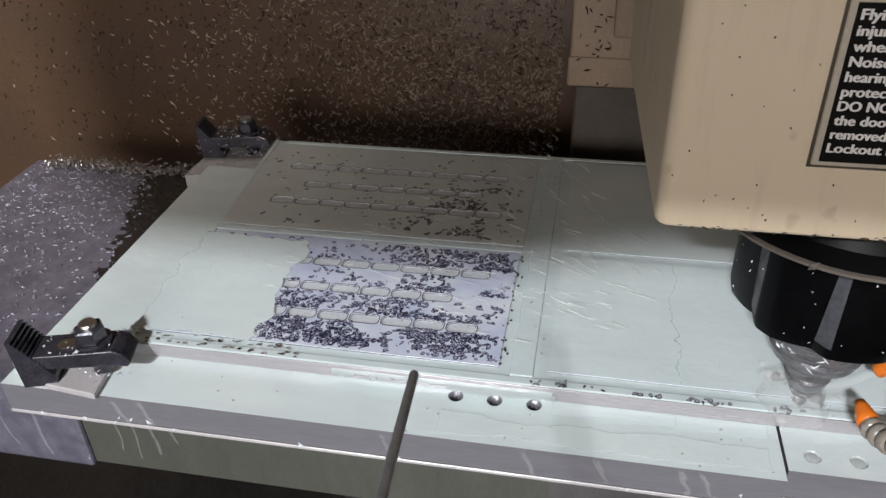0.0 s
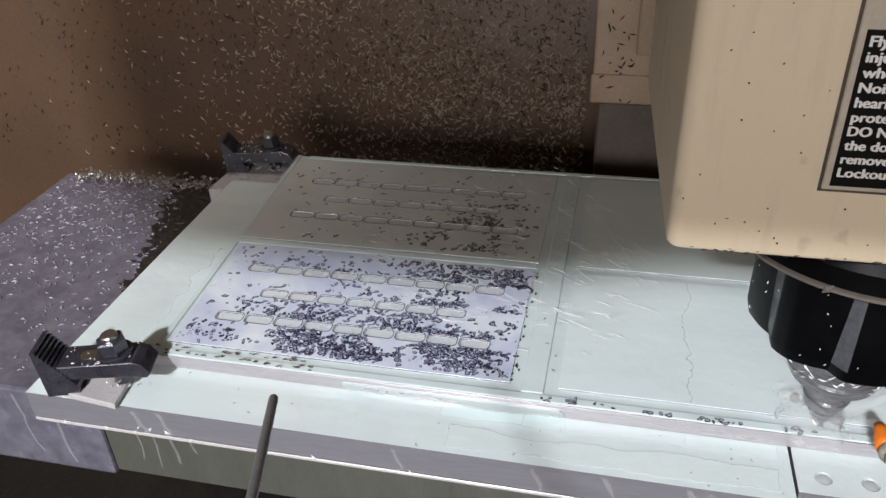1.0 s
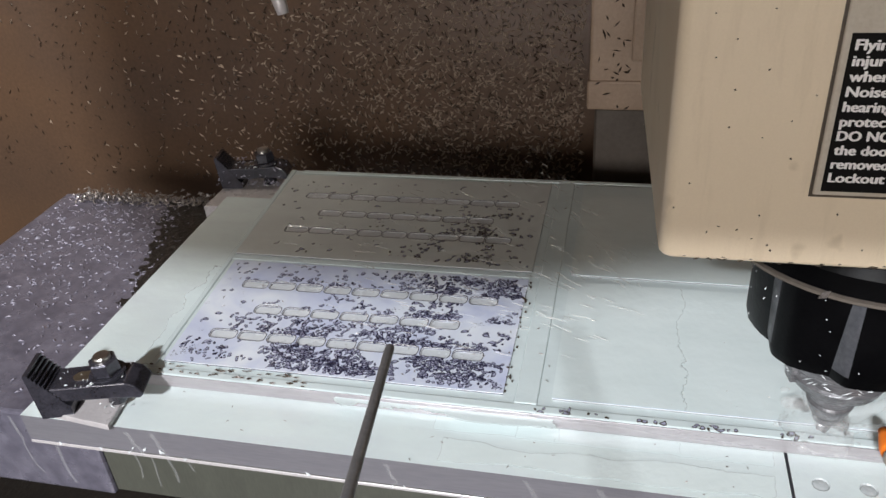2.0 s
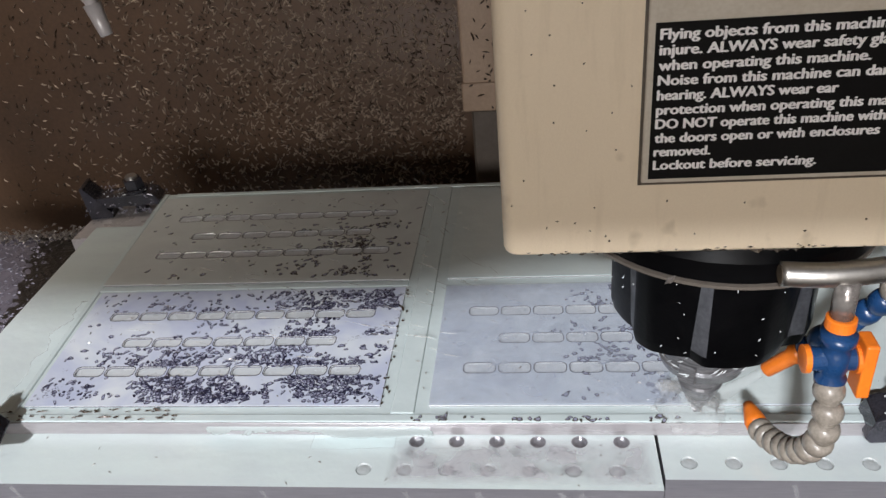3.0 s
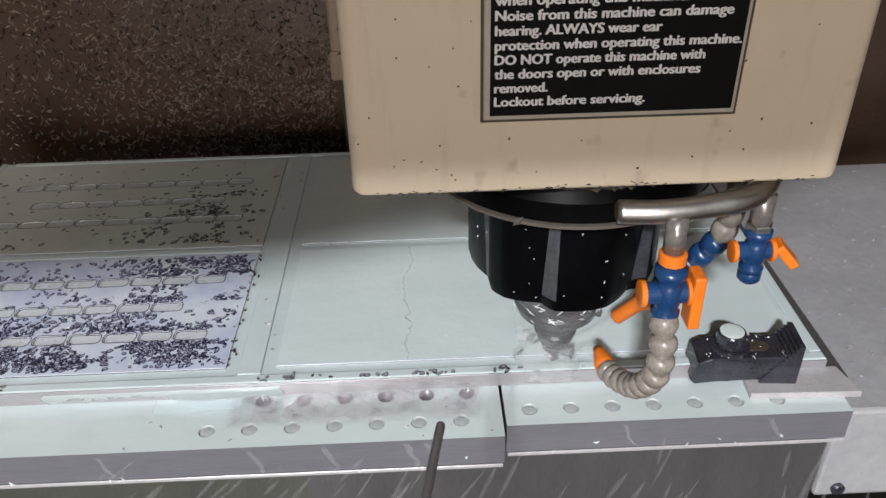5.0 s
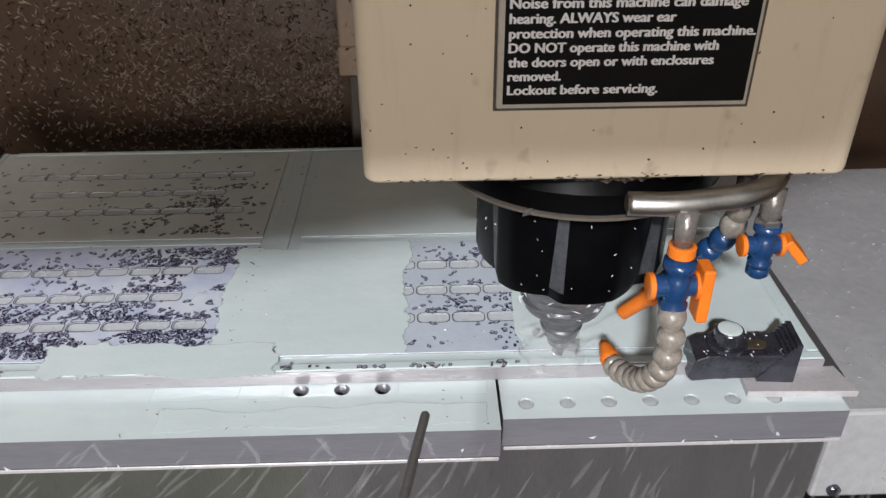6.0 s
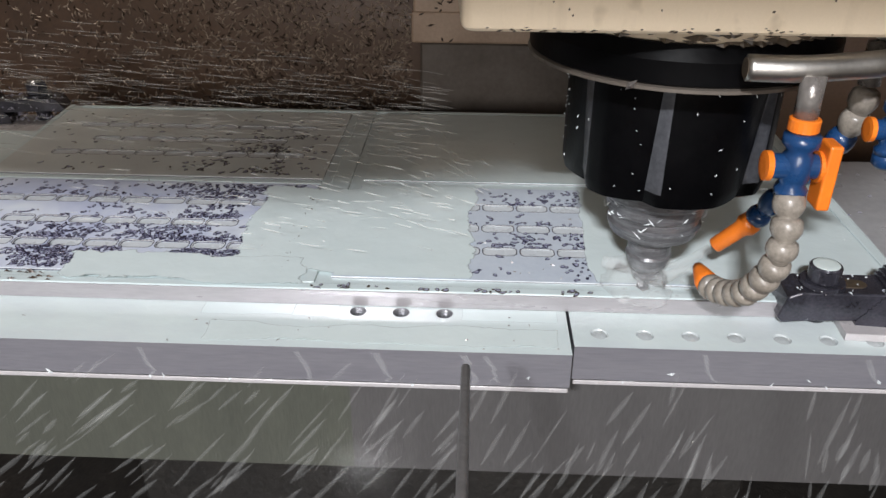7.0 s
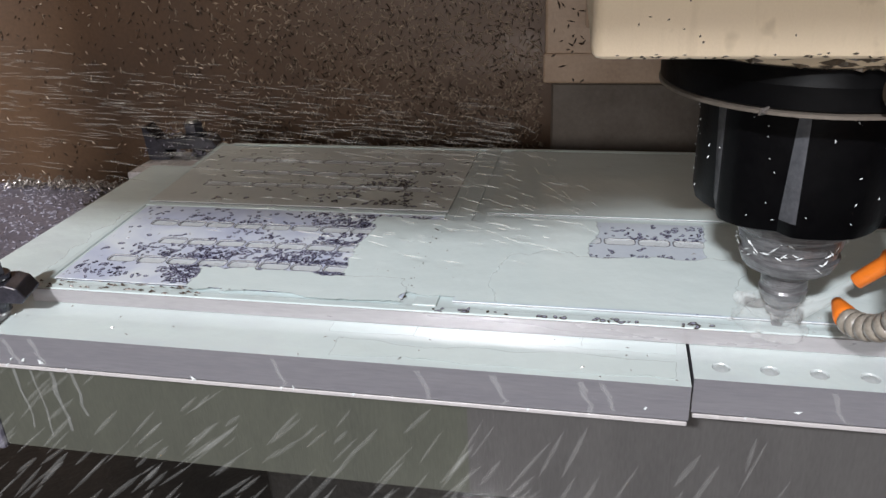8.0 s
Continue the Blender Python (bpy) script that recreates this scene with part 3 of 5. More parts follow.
def coolant_ring():
    g = thing("coolant_manifold", "stainless coolant pipe with blue and orange jointed hose nozzles", "coolant nozzle")
    spine = curve_through([(0.0507, -0.0862, 0.2075), (0.075, -0.0885, 0.2078), (0.098, -0.087, 0.209), (0.122, -0.083, 0.2105), (0.1385, -0.072, 0.2125), (0.1475, -0.047, 0.2142), (0.146, -0.02, 0.2150)], 8)
    pipe = part("pipe", tube(spine, 0.0069, 22), M_CHROME, g, smooth=True)
    # a dark disc paints the shaded bore
    part("pipe_bore_shade", lathe([(0.0052, 0), (0.0052, 0.0004)], 20, m=along((0.0503, -0.0862, 0.2075), (0.049, -0.0862, 0.2075))), M_GRIME_SHADE, pipe, "dark disc painting the hollow of the open pipe end")
    # front hose
    part("stub", lathe([(0.0062, 0.182), (0.0062, 0.206)], 18, m=Matrix.Translation((0.083, -0.0925, 0))), M_STUB, g, "grimy steel drop tube", True)
    part("collar", lathe([(0.0066, 0.1765), (0.0080, 0.1775), (0.0080, 0.1835), (0.0070, 0.1842)], 22, m=Matrix.Translation((0.083, -0.0935, 0))), M_ORANGE, g, "orange threaded collar")
    valve(g, (0.0818, -0.0975, 0.1590), pose(0.0155, -0.001, -0.004, 0, 0, 0))
    path = curve_through([(0.0812, -0.0995, 0.1430), (0.0815, -0.104, 0.131), (0.0812, -0.1065, 0.1185), (0.0805, -0.106, 0.106), (0.0795, -0.100, 0.094), (0.0785, -0.092, 0.0835), (0.0775, -0.083, 0.0735), (0.0760, -0.0745, 0.0665), (0.0738, -0.065, 0.0605), (0.0715, -0.0555, 0.0560), (0.0695, -0.047, 0.0530), (0.0680, -0.0385, 0.0515)], 1)
    for a, b in zip(path, path[1:]):
        ball_link(g, a, b, 0.0086)
    part("nozzle", lathe([(0.0072, -0.001), (0.0074, 0.004), (0.0050, 0.013), (0.0034, 0.0185)], 20, m=along(path[-1], (0.0655, -0.019, 0.0545))), M_ORANGE, g, "orange cone nozzle", True)
    # rear hose passing behind the front valve
    part("rear_stub", lathe([(0.0060, 0.188), (0.0060, 0.212)], 18, m=Matrix.Translation((0.134, -0.045, 0))), M_STUB, g, smooth=True)
    back = curve_through([(0.134, -0.045, 0.184), (0.1335, -0.043, 0.170), (0.132, -0.038, 0.156), (0.128, -0.030, 0.142), (0.125, -0.020, 0.128), (0.122, -0.008, 0.113), (0.118, 0.004, 0.096), (0.1135, 0.012, 0.080), (0.109, 0.017, 0.070)], 1)
    for i, (a, b) in enumerate(zip(back, back[1:])):
        ball_link(g, a, b, 0.0084, M_GREYBALL if i < 2 else M_BLUE)
    part("rear_nozzle", lathe([(0.0080, -0.002), (0.0085, 0.004), (0.0062, 0.008), (0.0058, 0.030), (0.0050, 0.031)], 20, m=along(back[-1], (0.087, 0.024, 0.045))), M_ORANGE, g, "orange straight nozzle", True)
    # side valve
    part("side_stub", lathe([(0.0063, 0.188), (0.0063, 0.211)], 18, m=Matrix.Translation((0.1365, -0.078, 0))), M_STUB, g, smooth=True)
    part("side_nut", lathe([(0.0072, 0.1865), (0.0079, 0.1872), (0.0079, 0.1915), (0.0072, 0.1922)], 6, m=Matrix.Translation((0.1365, -0.078, 0))), M_CHROME, g, "dull brass pipe nut")
    side = valve(g, (0.1365, -0.079, 0.1735), pose(0.0215, -0.002, -0.002, 0, -42, -10), 0.0105, size=0.84)
    part("end_plug", lathe([(0.004, -0.010), (0.0068, -0.0075), (0.007, -0.0025), (0.005, 0)], 20, m=Matrix.Translation((0.1365, -0.079, 0.1615))), M_BLUE, side, smooth=True)
    return g


coolant_ring()


def hanging_nozzle():
    n = thing("hanging_nozzle", "pale jointed hose nozzle hanging from a dark bracket", "hose nozzle")
    part("bracket", box(-0.385, -0.34, -0.008, 0.012, 0.358, 0.372, 0.003, 2), M_BLACK, n)
    part("arm", tube([(-0.345, 0.002, 0.366), (-0.20, 0.002, 0.372), (-0.093, 0.002, 0.378)], 0.006), M_BLACK, n, smooth=True)
    ball_link(n, (-0.336, 0.0, 0.372), (-0.333, 0.0, 0.350), 0.0065, M_SHIM)
    part("tip", lathe([(0.0055, 0), (0.0040, 0.016), (0.0036, 0.019)], 16, m=along((-0.333, 0, 0.351), (-0.329, -0.001, 0.331))), M_SHIM, n, smooth=True)


hanging_nozzle()

# ---- table, plates and stock: all of these travel with the table ----
def machine_table():
    t = on_table(thing("machine_table", "wet grey-green iron machine table streaked with coolant", "machine table"))
    part("slab", box(-0.645, -0.1700, 0.030, 0.412, -0.186, -0.0312), M_TABLE, t)
    part("slab", box(-0.1700, 0.300, 0.030, 0.412, -0.186, -0.0312), M_TABLE_GREY, t, "greyer wet iron end of the table")
    part("saddle", box(-0.40, 0.20, 0.09, 0.40, -0.499, -0.1865, 0.004), M_PAN_SHADE, t, "black oily saddle under the table")
    return t


machine_table()


def way_cover(name, x0, x1, z, label, material):
    w = on_table(thing(name, label, "way cover"))
    part("sheet", box(x0, x1, 0.026, 0.492, z - 0.11, z, 0.004, 2), material, w)
    return w


LEFT_COVER = way_cover("way_cover", -0.995, -0.6465, -0.082, "grey sheet steel way cover littered with wet chips", M_COVER)
RIGHT_COVER = way_cover("way_cover", 0.3015, 0.90, -0.068, "grey sheet steel way cover with scattered drops", M_COVER_LIT)
part("end_lip", box(-0.704, -0.694, 0.03, 0.488, -0.0815, -0.068, 0.002), M_GREY, LEFT_COVER, "raised steel edge strip")
# black strip added where the gap beside the fixture lies in shade
part("gap_shade", box(-0.6935, -0.648, 0.028, 0.488, -0.0815, -0.072, 0.002), M_PAN_SHADE, LEFT_COVER, "black strip painting the shade in the gap")
part("screw", lathe([(0.0065, 0), (0.0065, 0.003), (0.005, 0.0045)], 16, m=along((0.322, 0.0258, -0.166), (0.322, 0, -0.166))), M_OXIDE, RIGHT_COVER, "dark screw head")


def drilled_plate(name, x0, x1, y0, y1, holes, label):
    """A thick plate with a top skin of coolant and round tapped holes."""
    p = on_table(thing(name, label, "fixture plate"))
    z1 = 0.0
    bm = bmesh.new()
    strip = sorted(holes)
    cups = []
    # the top is cut round each hole: one square cell per hole, quads elsewhere
    cell = 0.011
    rows = sorted({h[1] for h in strip})
    ys = sorted({y0, y1, *[r - cell for r in rows], *[r + cell for r in rows]})
    xs_by_row = {r: sorted(h[0] for h in strip if h[1] == r) for r in rows}

    def quad(a, b, c, d):
        vs = [bm.verts.new((a, c, z1)), bm.verts.new((b, c, z1)), bm.verts.new((b, d, z1)), bm.verts.new((a, d, z1))]
        bm.faces.new(vs)

    for ya, yb in zip(ys, ys[1:]):
        mid = (ya + yb) / 2
        row = next((r for r in rows if abs(mid - r) < cell * 0.9), None)
        if row is None:
            quad(x0, x1, ya, yb)
            continue
        at = x0
        for hx in xs_by_row[row]:
            if hx - cell > at + 1e-6:
                quad(at, hx - cell, ya, yb)
            n, rad = 16, 0.0056
            corner = [(hx + cell * sx, row + cell * sy) for sx, sy in ((1, 0), (1, 1), (0, 1), (-1, 1), (-1, 0), (-1, -1), (0, -1), (1, -1))]
            outer = [bm.verts.new((cx, cy, z1)) for cx, cy in corner]
            inner = [bm.verts.new((hx + rad * 1.12 * math.cos(2 * math.pi * k / n), row + rad * 1.12 * math.sin(2 * math.pi * k / n), z1)) for k in range(n)]
            for k in range(8):
                bm.faces.new((outer[k], outer[(k + 1) % 8], inner[(2 * k + 2) % n], inner[2 * k + 1], inner[2 * k]))
            cups.append((hx, row))
            at = hx + cell
        if x1 > at + 1e-6:
            quad(at, x1, ya, yb)
    bmesh.ops.remove_doubles(bm, verts=bm.verts, dist=1e-6)
    bmesh.ops.recalc_face_normals(bm, faces=bm.faces)
    part("top_face", bm, M_PLATE, p, "drilled top face under milky coolant")
    cup = bmesh.new()
    n = 16
    rings = [[cup.verts.new((r * math.cos(2 * math.pi * k / n), r * math.sin(2 * math.pi * k / n), z)) for k in range(n)]
             for r, z in ((0.00627, 0.0), (0.0054, -0.0009), (0.0058, -0.0014), (0.0053, -0.0020), (0.0058, -0.0026), (0.0053, -0.0032), (0.0057, -0.0040), (0.0052, -0.0048), (0.0056, -0.0056), (0.0050, -0.0110))]
    for u, v in zip(rings, rings[1:]):
        for k in range(n):
            cup.faces.new((u[k], u[(k + 1) % n], v[(k + 1) % n], v[k]))
    cup.faces.new(rings[-1])
    pale = bmesh.new()
    rings = [[pale.verts.new((r * math.cos(2 * math.pi * k / n), r * math.sin(2 * math.pi * k / n), z)) for k in range(n)]
             for r, z in ((0.00627, 0.0), (0.0054, -0.0014), (0.0050, -0.0009), (0.002, -0.0004))]
    for u, v in zip(rings, rings[1:]):
        for k in range(n):
            pale.faces.new((u[k], u[(k + 1) % n], v[(k + 1) % n], v[k]))
    pale.faces.new(rings[-1])
    first = {}
    for cx, cy in cups:
        deep = cy > -0.01
        if deep not in first:
            first[deep] = part("tapped_hole", cup if deep else pale, M_HOLE if deep else M_HOLE_PALE, p, "dark tapped hole" if deep else "tapped hole filled with milky coolant")
            ob = first[deep]
        else:
            ob = new("tapped_hole", first[deep].data)
            ob.parent = p
        ob.location = (cx, cy, 0)
    # pale strip added to paint the gleam of the lower chamfer
    part("lower_edge_gleam", box(x0 + 0.001, x1 - 0.001, y0 - 0.0015, y0 - 0.0001, -0.0312, -0.0278, 0.0005), M_SHIM, p, "pale strip added for the gleam of the lower edge")
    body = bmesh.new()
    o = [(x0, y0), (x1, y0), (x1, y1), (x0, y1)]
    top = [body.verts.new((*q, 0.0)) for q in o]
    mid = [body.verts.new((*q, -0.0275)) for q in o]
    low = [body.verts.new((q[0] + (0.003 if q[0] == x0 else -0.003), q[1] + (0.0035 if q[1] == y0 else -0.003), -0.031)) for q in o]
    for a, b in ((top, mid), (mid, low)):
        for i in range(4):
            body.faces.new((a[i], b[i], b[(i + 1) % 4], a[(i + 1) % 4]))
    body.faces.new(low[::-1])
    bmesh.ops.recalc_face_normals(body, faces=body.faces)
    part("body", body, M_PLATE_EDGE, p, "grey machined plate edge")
    return p


PITCH = 0.03175
left_holes = [(-0.0265 - PITCH * i, -0.0042) for i in range(8)] + [(-0.0325 - PITCH * i, -0.033) for i in range(7)]
right_holes = [(0.0203 + PITCH * i, -0.0245) for i in range(7)]
PLATE_L = drilled_plate("fixture_plate", -0.632, -0.0012, -0.0512, 0.357, left_holes, "thick drilled aluminium fixture plate flooded with milky coolant")
PLATE_R = drilled_plate("fixture_plate", 0.0012, 0.2625, -0.0408, 0.357, right_holes, "shorter drilled aluminium fixture plate flooded with coolant")

TOP = 0.0135
BASE = 0.0119


def slot_outline(cx, cy, long, wide, steps=5):
    r = wide * 0.34
    return rounded_rect(cx - long / 2, cx + long / 2, cy - wide / 2, cy + wide / 2, r, steps)


def panel(parent, x0, x1, y0, y1, rows, material, skew=0.0):
    """A raised panel with slots cut into it, each slot with its own walls and floor."""
    bm = bmesh.new()
    sl = []
    for y, xs in rows:
        for x in xs:
            sl.append((x, y))
    ys = sorted({y for _, y in sl})
    half_w, cell_h, cell_l = 0.0058, 0.0085, 0.01425

    def lean(x, y):
        return x + skew * (y - 0.02) * max(0.0, min(1.0, (x1 - x) / (x1 - x0)))

    def vert(x, y, z):
        return bm.verts.new((lean(x, y), y, z))

    def quad(a, b, c, d):
        n = max(1, int((b - a) / 0.05))
        for k in range(n):
            p, q = a + (b - a) * k / n, a + (b - a) * (k + 1) / n
            bm.faces.new((vert(p, c, TOP), vert(q, c, TOP), vert(q, d, TOP), vert(p, d, TOP)))

    bands = sorted({y0, y1, *[y - cell_h for y in ys], *[y + cell_h for y in ys]})
    for ya, yb in zip(bands, bands[1:]):
        row = next((y for y in ys if abs((ya + yb) / 2 - y) < cell_h * 0.9), None)
        if row is None:
            quad(x0, x1, ya, yb)
            continue
        at = x0
        for cx in sorted(x for x, y in sl if y == row):
            a, b = cx - cell_l, cx + cell_l
            if a > at + 1e-6:
                quad(at, a, ya, yb)
            ring = slot_outline(cx, row, 0.0252, 2 * half_w, 5)
            n = len(ring)
            edge = [vert(x, y, TOP - 0.0003) for x, y in ring]
            lip = [vert(x, y, TOP - 0.0001) for x, y in slot_outline(cx, row, 0.0263, 2 * half_w + 0.0011, 5)]
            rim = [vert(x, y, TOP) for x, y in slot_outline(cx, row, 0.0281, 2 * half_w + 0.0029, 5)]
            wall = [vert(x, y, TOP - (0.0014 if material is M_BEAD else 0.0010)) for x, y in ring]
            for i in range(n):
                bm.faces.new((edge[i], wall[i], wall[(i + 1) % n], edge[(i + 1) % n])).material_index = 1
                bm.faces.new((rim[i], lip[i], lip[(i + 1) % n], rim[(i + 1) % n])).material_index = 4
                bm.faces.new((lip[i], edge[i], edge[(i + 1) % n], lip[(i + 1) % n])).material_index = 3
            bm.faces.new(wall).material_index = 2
            q = n // 4
            corners = [vert(b, ya, TOP), vert(b, yb, TOP), vert(a, yb, TOP), vert(a, ya, TOP)]
            for k in range(4):
                seg = rim[k * q:(k + 1) * q]
                nxt = rim[((k + 1) * q) % n]
                for u, v in zip(seg, seg[1:]):
                    bm.faces.new((corners[k], v, u))
                bm.faces.new((corners[k], corners[(k + 1) % 4], nxt, seg[-1]))
            at = b
        if x1 > at + 1e-6:
            quad(at, x1, ya, yb)
    rim = [(x0, y0), (x1, y0), (x1, y1), (x0, y1)]
    for (ax, ay), (bx, by) in zip(rim, rim[1:] + rim[:1]):
        bm.faces.new((vert(ax, ay, TOP), vert(ax, ay, TOP - 0.0006), vert(bx, by, TOP - 0.0006), vert(bx, by, TOP))).material_index = 3
        # lower part of the panel side takes the painted shade
        bm.faces.new((vert(ax, ay, TOP - 0.0006), vert(ax, ay, BASE), vert(bx, by, BASE), vert(bx, by, TOP - 0.0006))).material_index = 1
    bmesh.ops.remove_doubles(bm, verts=bm.verts, dist=1e-6)
    bmesh.ops.recalc_face_normals(bm, faces=bm.faces)
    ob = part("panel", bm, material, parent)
    ob.data.materials.append(M_SLOT_SHADE if material is M_BEAD else M_SLOT_SHADE_PALE)
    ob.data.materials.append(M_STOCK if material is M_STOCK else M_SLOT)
    ob.data.materials.append(M_RIM_GLINT)
    ob.data.materials.append(M_SLOT_SHADE_PALE if material is M_STOCK else M_SLOT_LINE)
    return ob


def slot_rows(rows):
    """Rows of slots: y, the last slot's centre, the pitch and the count."""
    return [(y, [last - pitch * k for k in range(count)][::-1]) for y, last, pitch, count in rows]


def stock():
    s = on_table(thing("panel_blank", "large aluminium blank milled into four slotted panels, awash with coolant", "workpiece"))
    part("base", prism([(-0.541, 0.004), (0.2600, 0.004), (0.2665, 0.416), (-0.563, 0.416)], 0.0002, BASE, 0.0008), M_STOCK, s)
    part("front_face", box(-0.540, 0.2595, 0.0026, 0.0039, 0.0004, 0.0128, 0.0004), M_FRONT, s, "bright mirror-like milled front edge")
    part("front_rim", prism([(-0.5405, 0.0043), (0.2595, 0.0043), (0.2595, 0.0135), (-0.5405, 0.0135)], BASE - 0.0001, 0.0132, 0.0012, 2), M_STOCK, s)
    part("centre_rib", box(-0.2075, -0.1885, 0.0140, 0.408, BASE - 0.0001, 0.0134, 0.001, 2), M_STOCK, s)
    part("cross_rib", box(-0.546, -0.2165, 0.1955, 0.2035, BASE - 0.0001, 0.0132, 0.001, 2), M_STOCK, s)
    part("side_rib", prism([(-0.5405, 0.014), (-0.5345, 0.014), (-0.5560, 0.4155), (-0.5625, 0.4155)], BASE - 0.0001, 0.0133, 0.0008), M_STOCK, s)
    part("back_rib", box(-0.545, 0.2560, 0.4085, 0.4155, BASE - 0.0001, 0.0133, 0.001, 2), M_STOCK, s)
    part("end_rib", box(0.2495, 0.2592, 0.0140, 0.408, BASE - 0.0001, 0.0133, 0.001, 2), M_STOCK, s)
    front = ((0.0670, -0.2556, 0.0293, 9), (0.1085, -0.2850, 0.0293, 7), (0.1500, -0.2556, 0.0293, 9))
    back = ((0.2640, -0.2592, 0.0286, 9), (0.3045, -0.2846, 0.0294, 7), (0.3465, -0.2610, 0.0286, 9))
    panel(s, -0.5300, -0.2175, 0.0225, 0.1925, slot_rows(front), M_BEAD, -0.055)
    panel(s, -0.5385, -0.2165, 0.2065, 0.4010, slot_rows(back), M_BEAD_FEW, -0.04)
    panel(s, -0.1770, 0.2450, 0.0225, 0.1925, [(y, [x0 + 0.0132 + 0.0299 * k for k in range(n)]) for y, x0, n in ((0.0685, -0.1516, 9), (0.109, -0.1226, 7), (0.150, -0.1516, 9))], M_CLEAR)
    panel(s, -0.1770, 0.2450, 0.2065, 0.4010, [(y, [x0 + 0.0132 + 0.0299 * k for k in range(n)]) for y, x0, n in ((0.260, -0.154, 9), (0.303, -0.1245, 7), (0.345, -0.154, 9))], M_STOCK)
    return s


stock()


# ---- clamps ----
def step_clamp(at, label, hexed, nose=0.030, heel=1.0, tall=1.0, drop=0.0, group="step clamps"):
    """Strap, step block and bolt; x runs from heel to nose, z = 0 on the support."""
    c = on_table(thing("step_clamp", label, "clamp", group, at=at))
    bm = bmesh.new()
    prof = [(-0.050, 0.016), (nose - 0.020, 0.012), (nose - 0.004, 0.0095), (nose, 0.0135), (nose - 0.005, 0.0235), (nose - 0.013, 0.0275), (-0.050, 0.030)]
    ring0 = [bm.verts.new((x, -0.0145, z)) for x, z in prof]
    ring1 = [bm.verts.new((x, 0.0145, z)) for x, z in prof]
    n = len(prof)
    for i in range(n):
        bm.faces.new((ring0[i], ring0[(i + 1) % n], ring1[(i + 1) % n], ring1[i]))
    bm.faces.new(ring0[::-1])
    bm.faces.new(ring1)
    bmesh.ops.recalc_face_normals(bm, faces=bm.faces)
    bmesh.ops.bevel(bm, geom=list(bm.edges), offset=0.0012, segments=2, affect="EDGES", profile=0.5)
    for v in bm.verts:
        v.co.x *= heel if v.co.x < 0 else 1
        v.co.z -= drop if v.co.z < 0.019 else 0
    part("strap", bm, M_OXIDE, c, "black oxide clamp strap")
    # no hole is cut: a dark pad paints the slot's shaded hollow
    part("strap_slot_shade", prism(rounded_rect(-0.030, 0.006, -0.0058, 0.0058, 0.0057), 0.0285, 0.0298), M_GRIME_SHADE, c, "dark patch painting the hollow of the slot")
    # step block with saw teeth on its sloping side
    prof = [(-0.062, 0.0), (-0.034, 0.0), (-0.034, 0.010), (-0.040, 0.018)]
    for k in range(9):
        x, z = -0.040 - 0.0022 * k, 0.018 + 0.0033 * k
        prof += [(x, z + 0.0033), (x - 0.0022, z + 0.0033)]
    prof += [(-0.062, 0.0475)]
    bm = bmesh.new()
    ring0 = [bm.verts.new((x, -0.0155, z)) for x, z in prof]
    ring1 = [bm.verts.new((x, 0.0155, z)) for x, z in prof]
    n = len(prof)
    for i in range(n):
        bm.faces.new((ring0[i], ring0[(i + 1) % n], ring1[(i + 1) % n], ring1[i]))
    bm.faces.new(ring0[::-1])
    bm.faces.new(ring1)
    bmesh.ops.recalc_face_normals(bm, faces=bm.faces)
    for v in bm.verts:
        v.co.x += 0.050 * (1 - heel)
        v.co.z *= tall
    part("step_block", bm, M_OXIDE, c, "black serrated step block")
    bolt = lathe([(0.0085, 0.0), (0.0085, 0.027)], 18)
    part("bolt", bolt, M_OXIDE, c, "black clamp bolt", True)
    part("washer", lathe([(0.0150, 0.0282), (0.0155, 0.0287), (0.0155, 0.0312), (0.0148, 0.0318)], 28), M_OXIDE, c)
    if hexed:
        part("hex_head", lathe([(0.0118, 0.0318), (0.0125, 0.0325), (0.0125, 0.0435), (0.0112, 0.0450)], 6), M_OXIDE, c, "hexagonal bolt head")
        part("bolt_end", lathe([(0.0075, 0.0449), (0.0075, 0.0478), (0.0066, 0.0490)], 16), M_CHROME, c, "bright worn bolt end")
    else:
        part("cap_head", lathe([(0.0108, 0.0318), (0.0112, 0.0325), (0.0112, 0.0425), (0.0104, 0.0436)], 26), M_OXIDE, c, "round bolt head")
        part("coolant_pool", lathe([(0.0092, 0.0430), (0.0092, 0.0440), (0.006, 0.0444)], 22), M_FILM, c, "milky coolant pooled on bolt head")

    def wet(r):
        return (r.uniform(-0.055, 0.02), r.uniform(-0.0155, 0.0145), r.choice((0.0292, 0.0294, 0.006, 0.0005))), (r.uniform(-1, 1), r.uniform(-1, 1), 0.1), (0, 0, 1)

    # white flecks: wet chips, and painted glints of the wet strap
    tagged(part("chips", flecks(52, wet, 0.0042, 0.0013, 11), M_DROP, c, "bright wet chips and painted wet glints"), kind="stuff")
    return c


step_clamp(pose(-0.5485, -0.0245, 0.0062, 0, -3, 15), "black steel step clamp with hexagonal bolt on the plate corner", True)
step_clamp(pose(0.1785, 0.0045, 0.0010, 0, 0, 175.5), "black steel step clamp with round bolt head holding coolant", False, 0.030, 0.78, 0.86, 0.0075)
step_clamp(pose(-0.590, 0.403, -0.0005, 0, -4, 8), "black steel step clamp half buried in chips at blank corner", True)


def shim(outline, z, thick, label):
    return on_table(tagged(part("shim", prism(outline, z, z + thick, 0.0005), M_SHIM), label, "shim", "shims"))


shim([(-0.634, -0.030), (-0.603, -0.0495), (-0.540, -0.0560), (-0.545, -0.020), (-0.592, -0.012)], 0.0003, 0.0055, "pale thin packing plate skewed under a clamp")
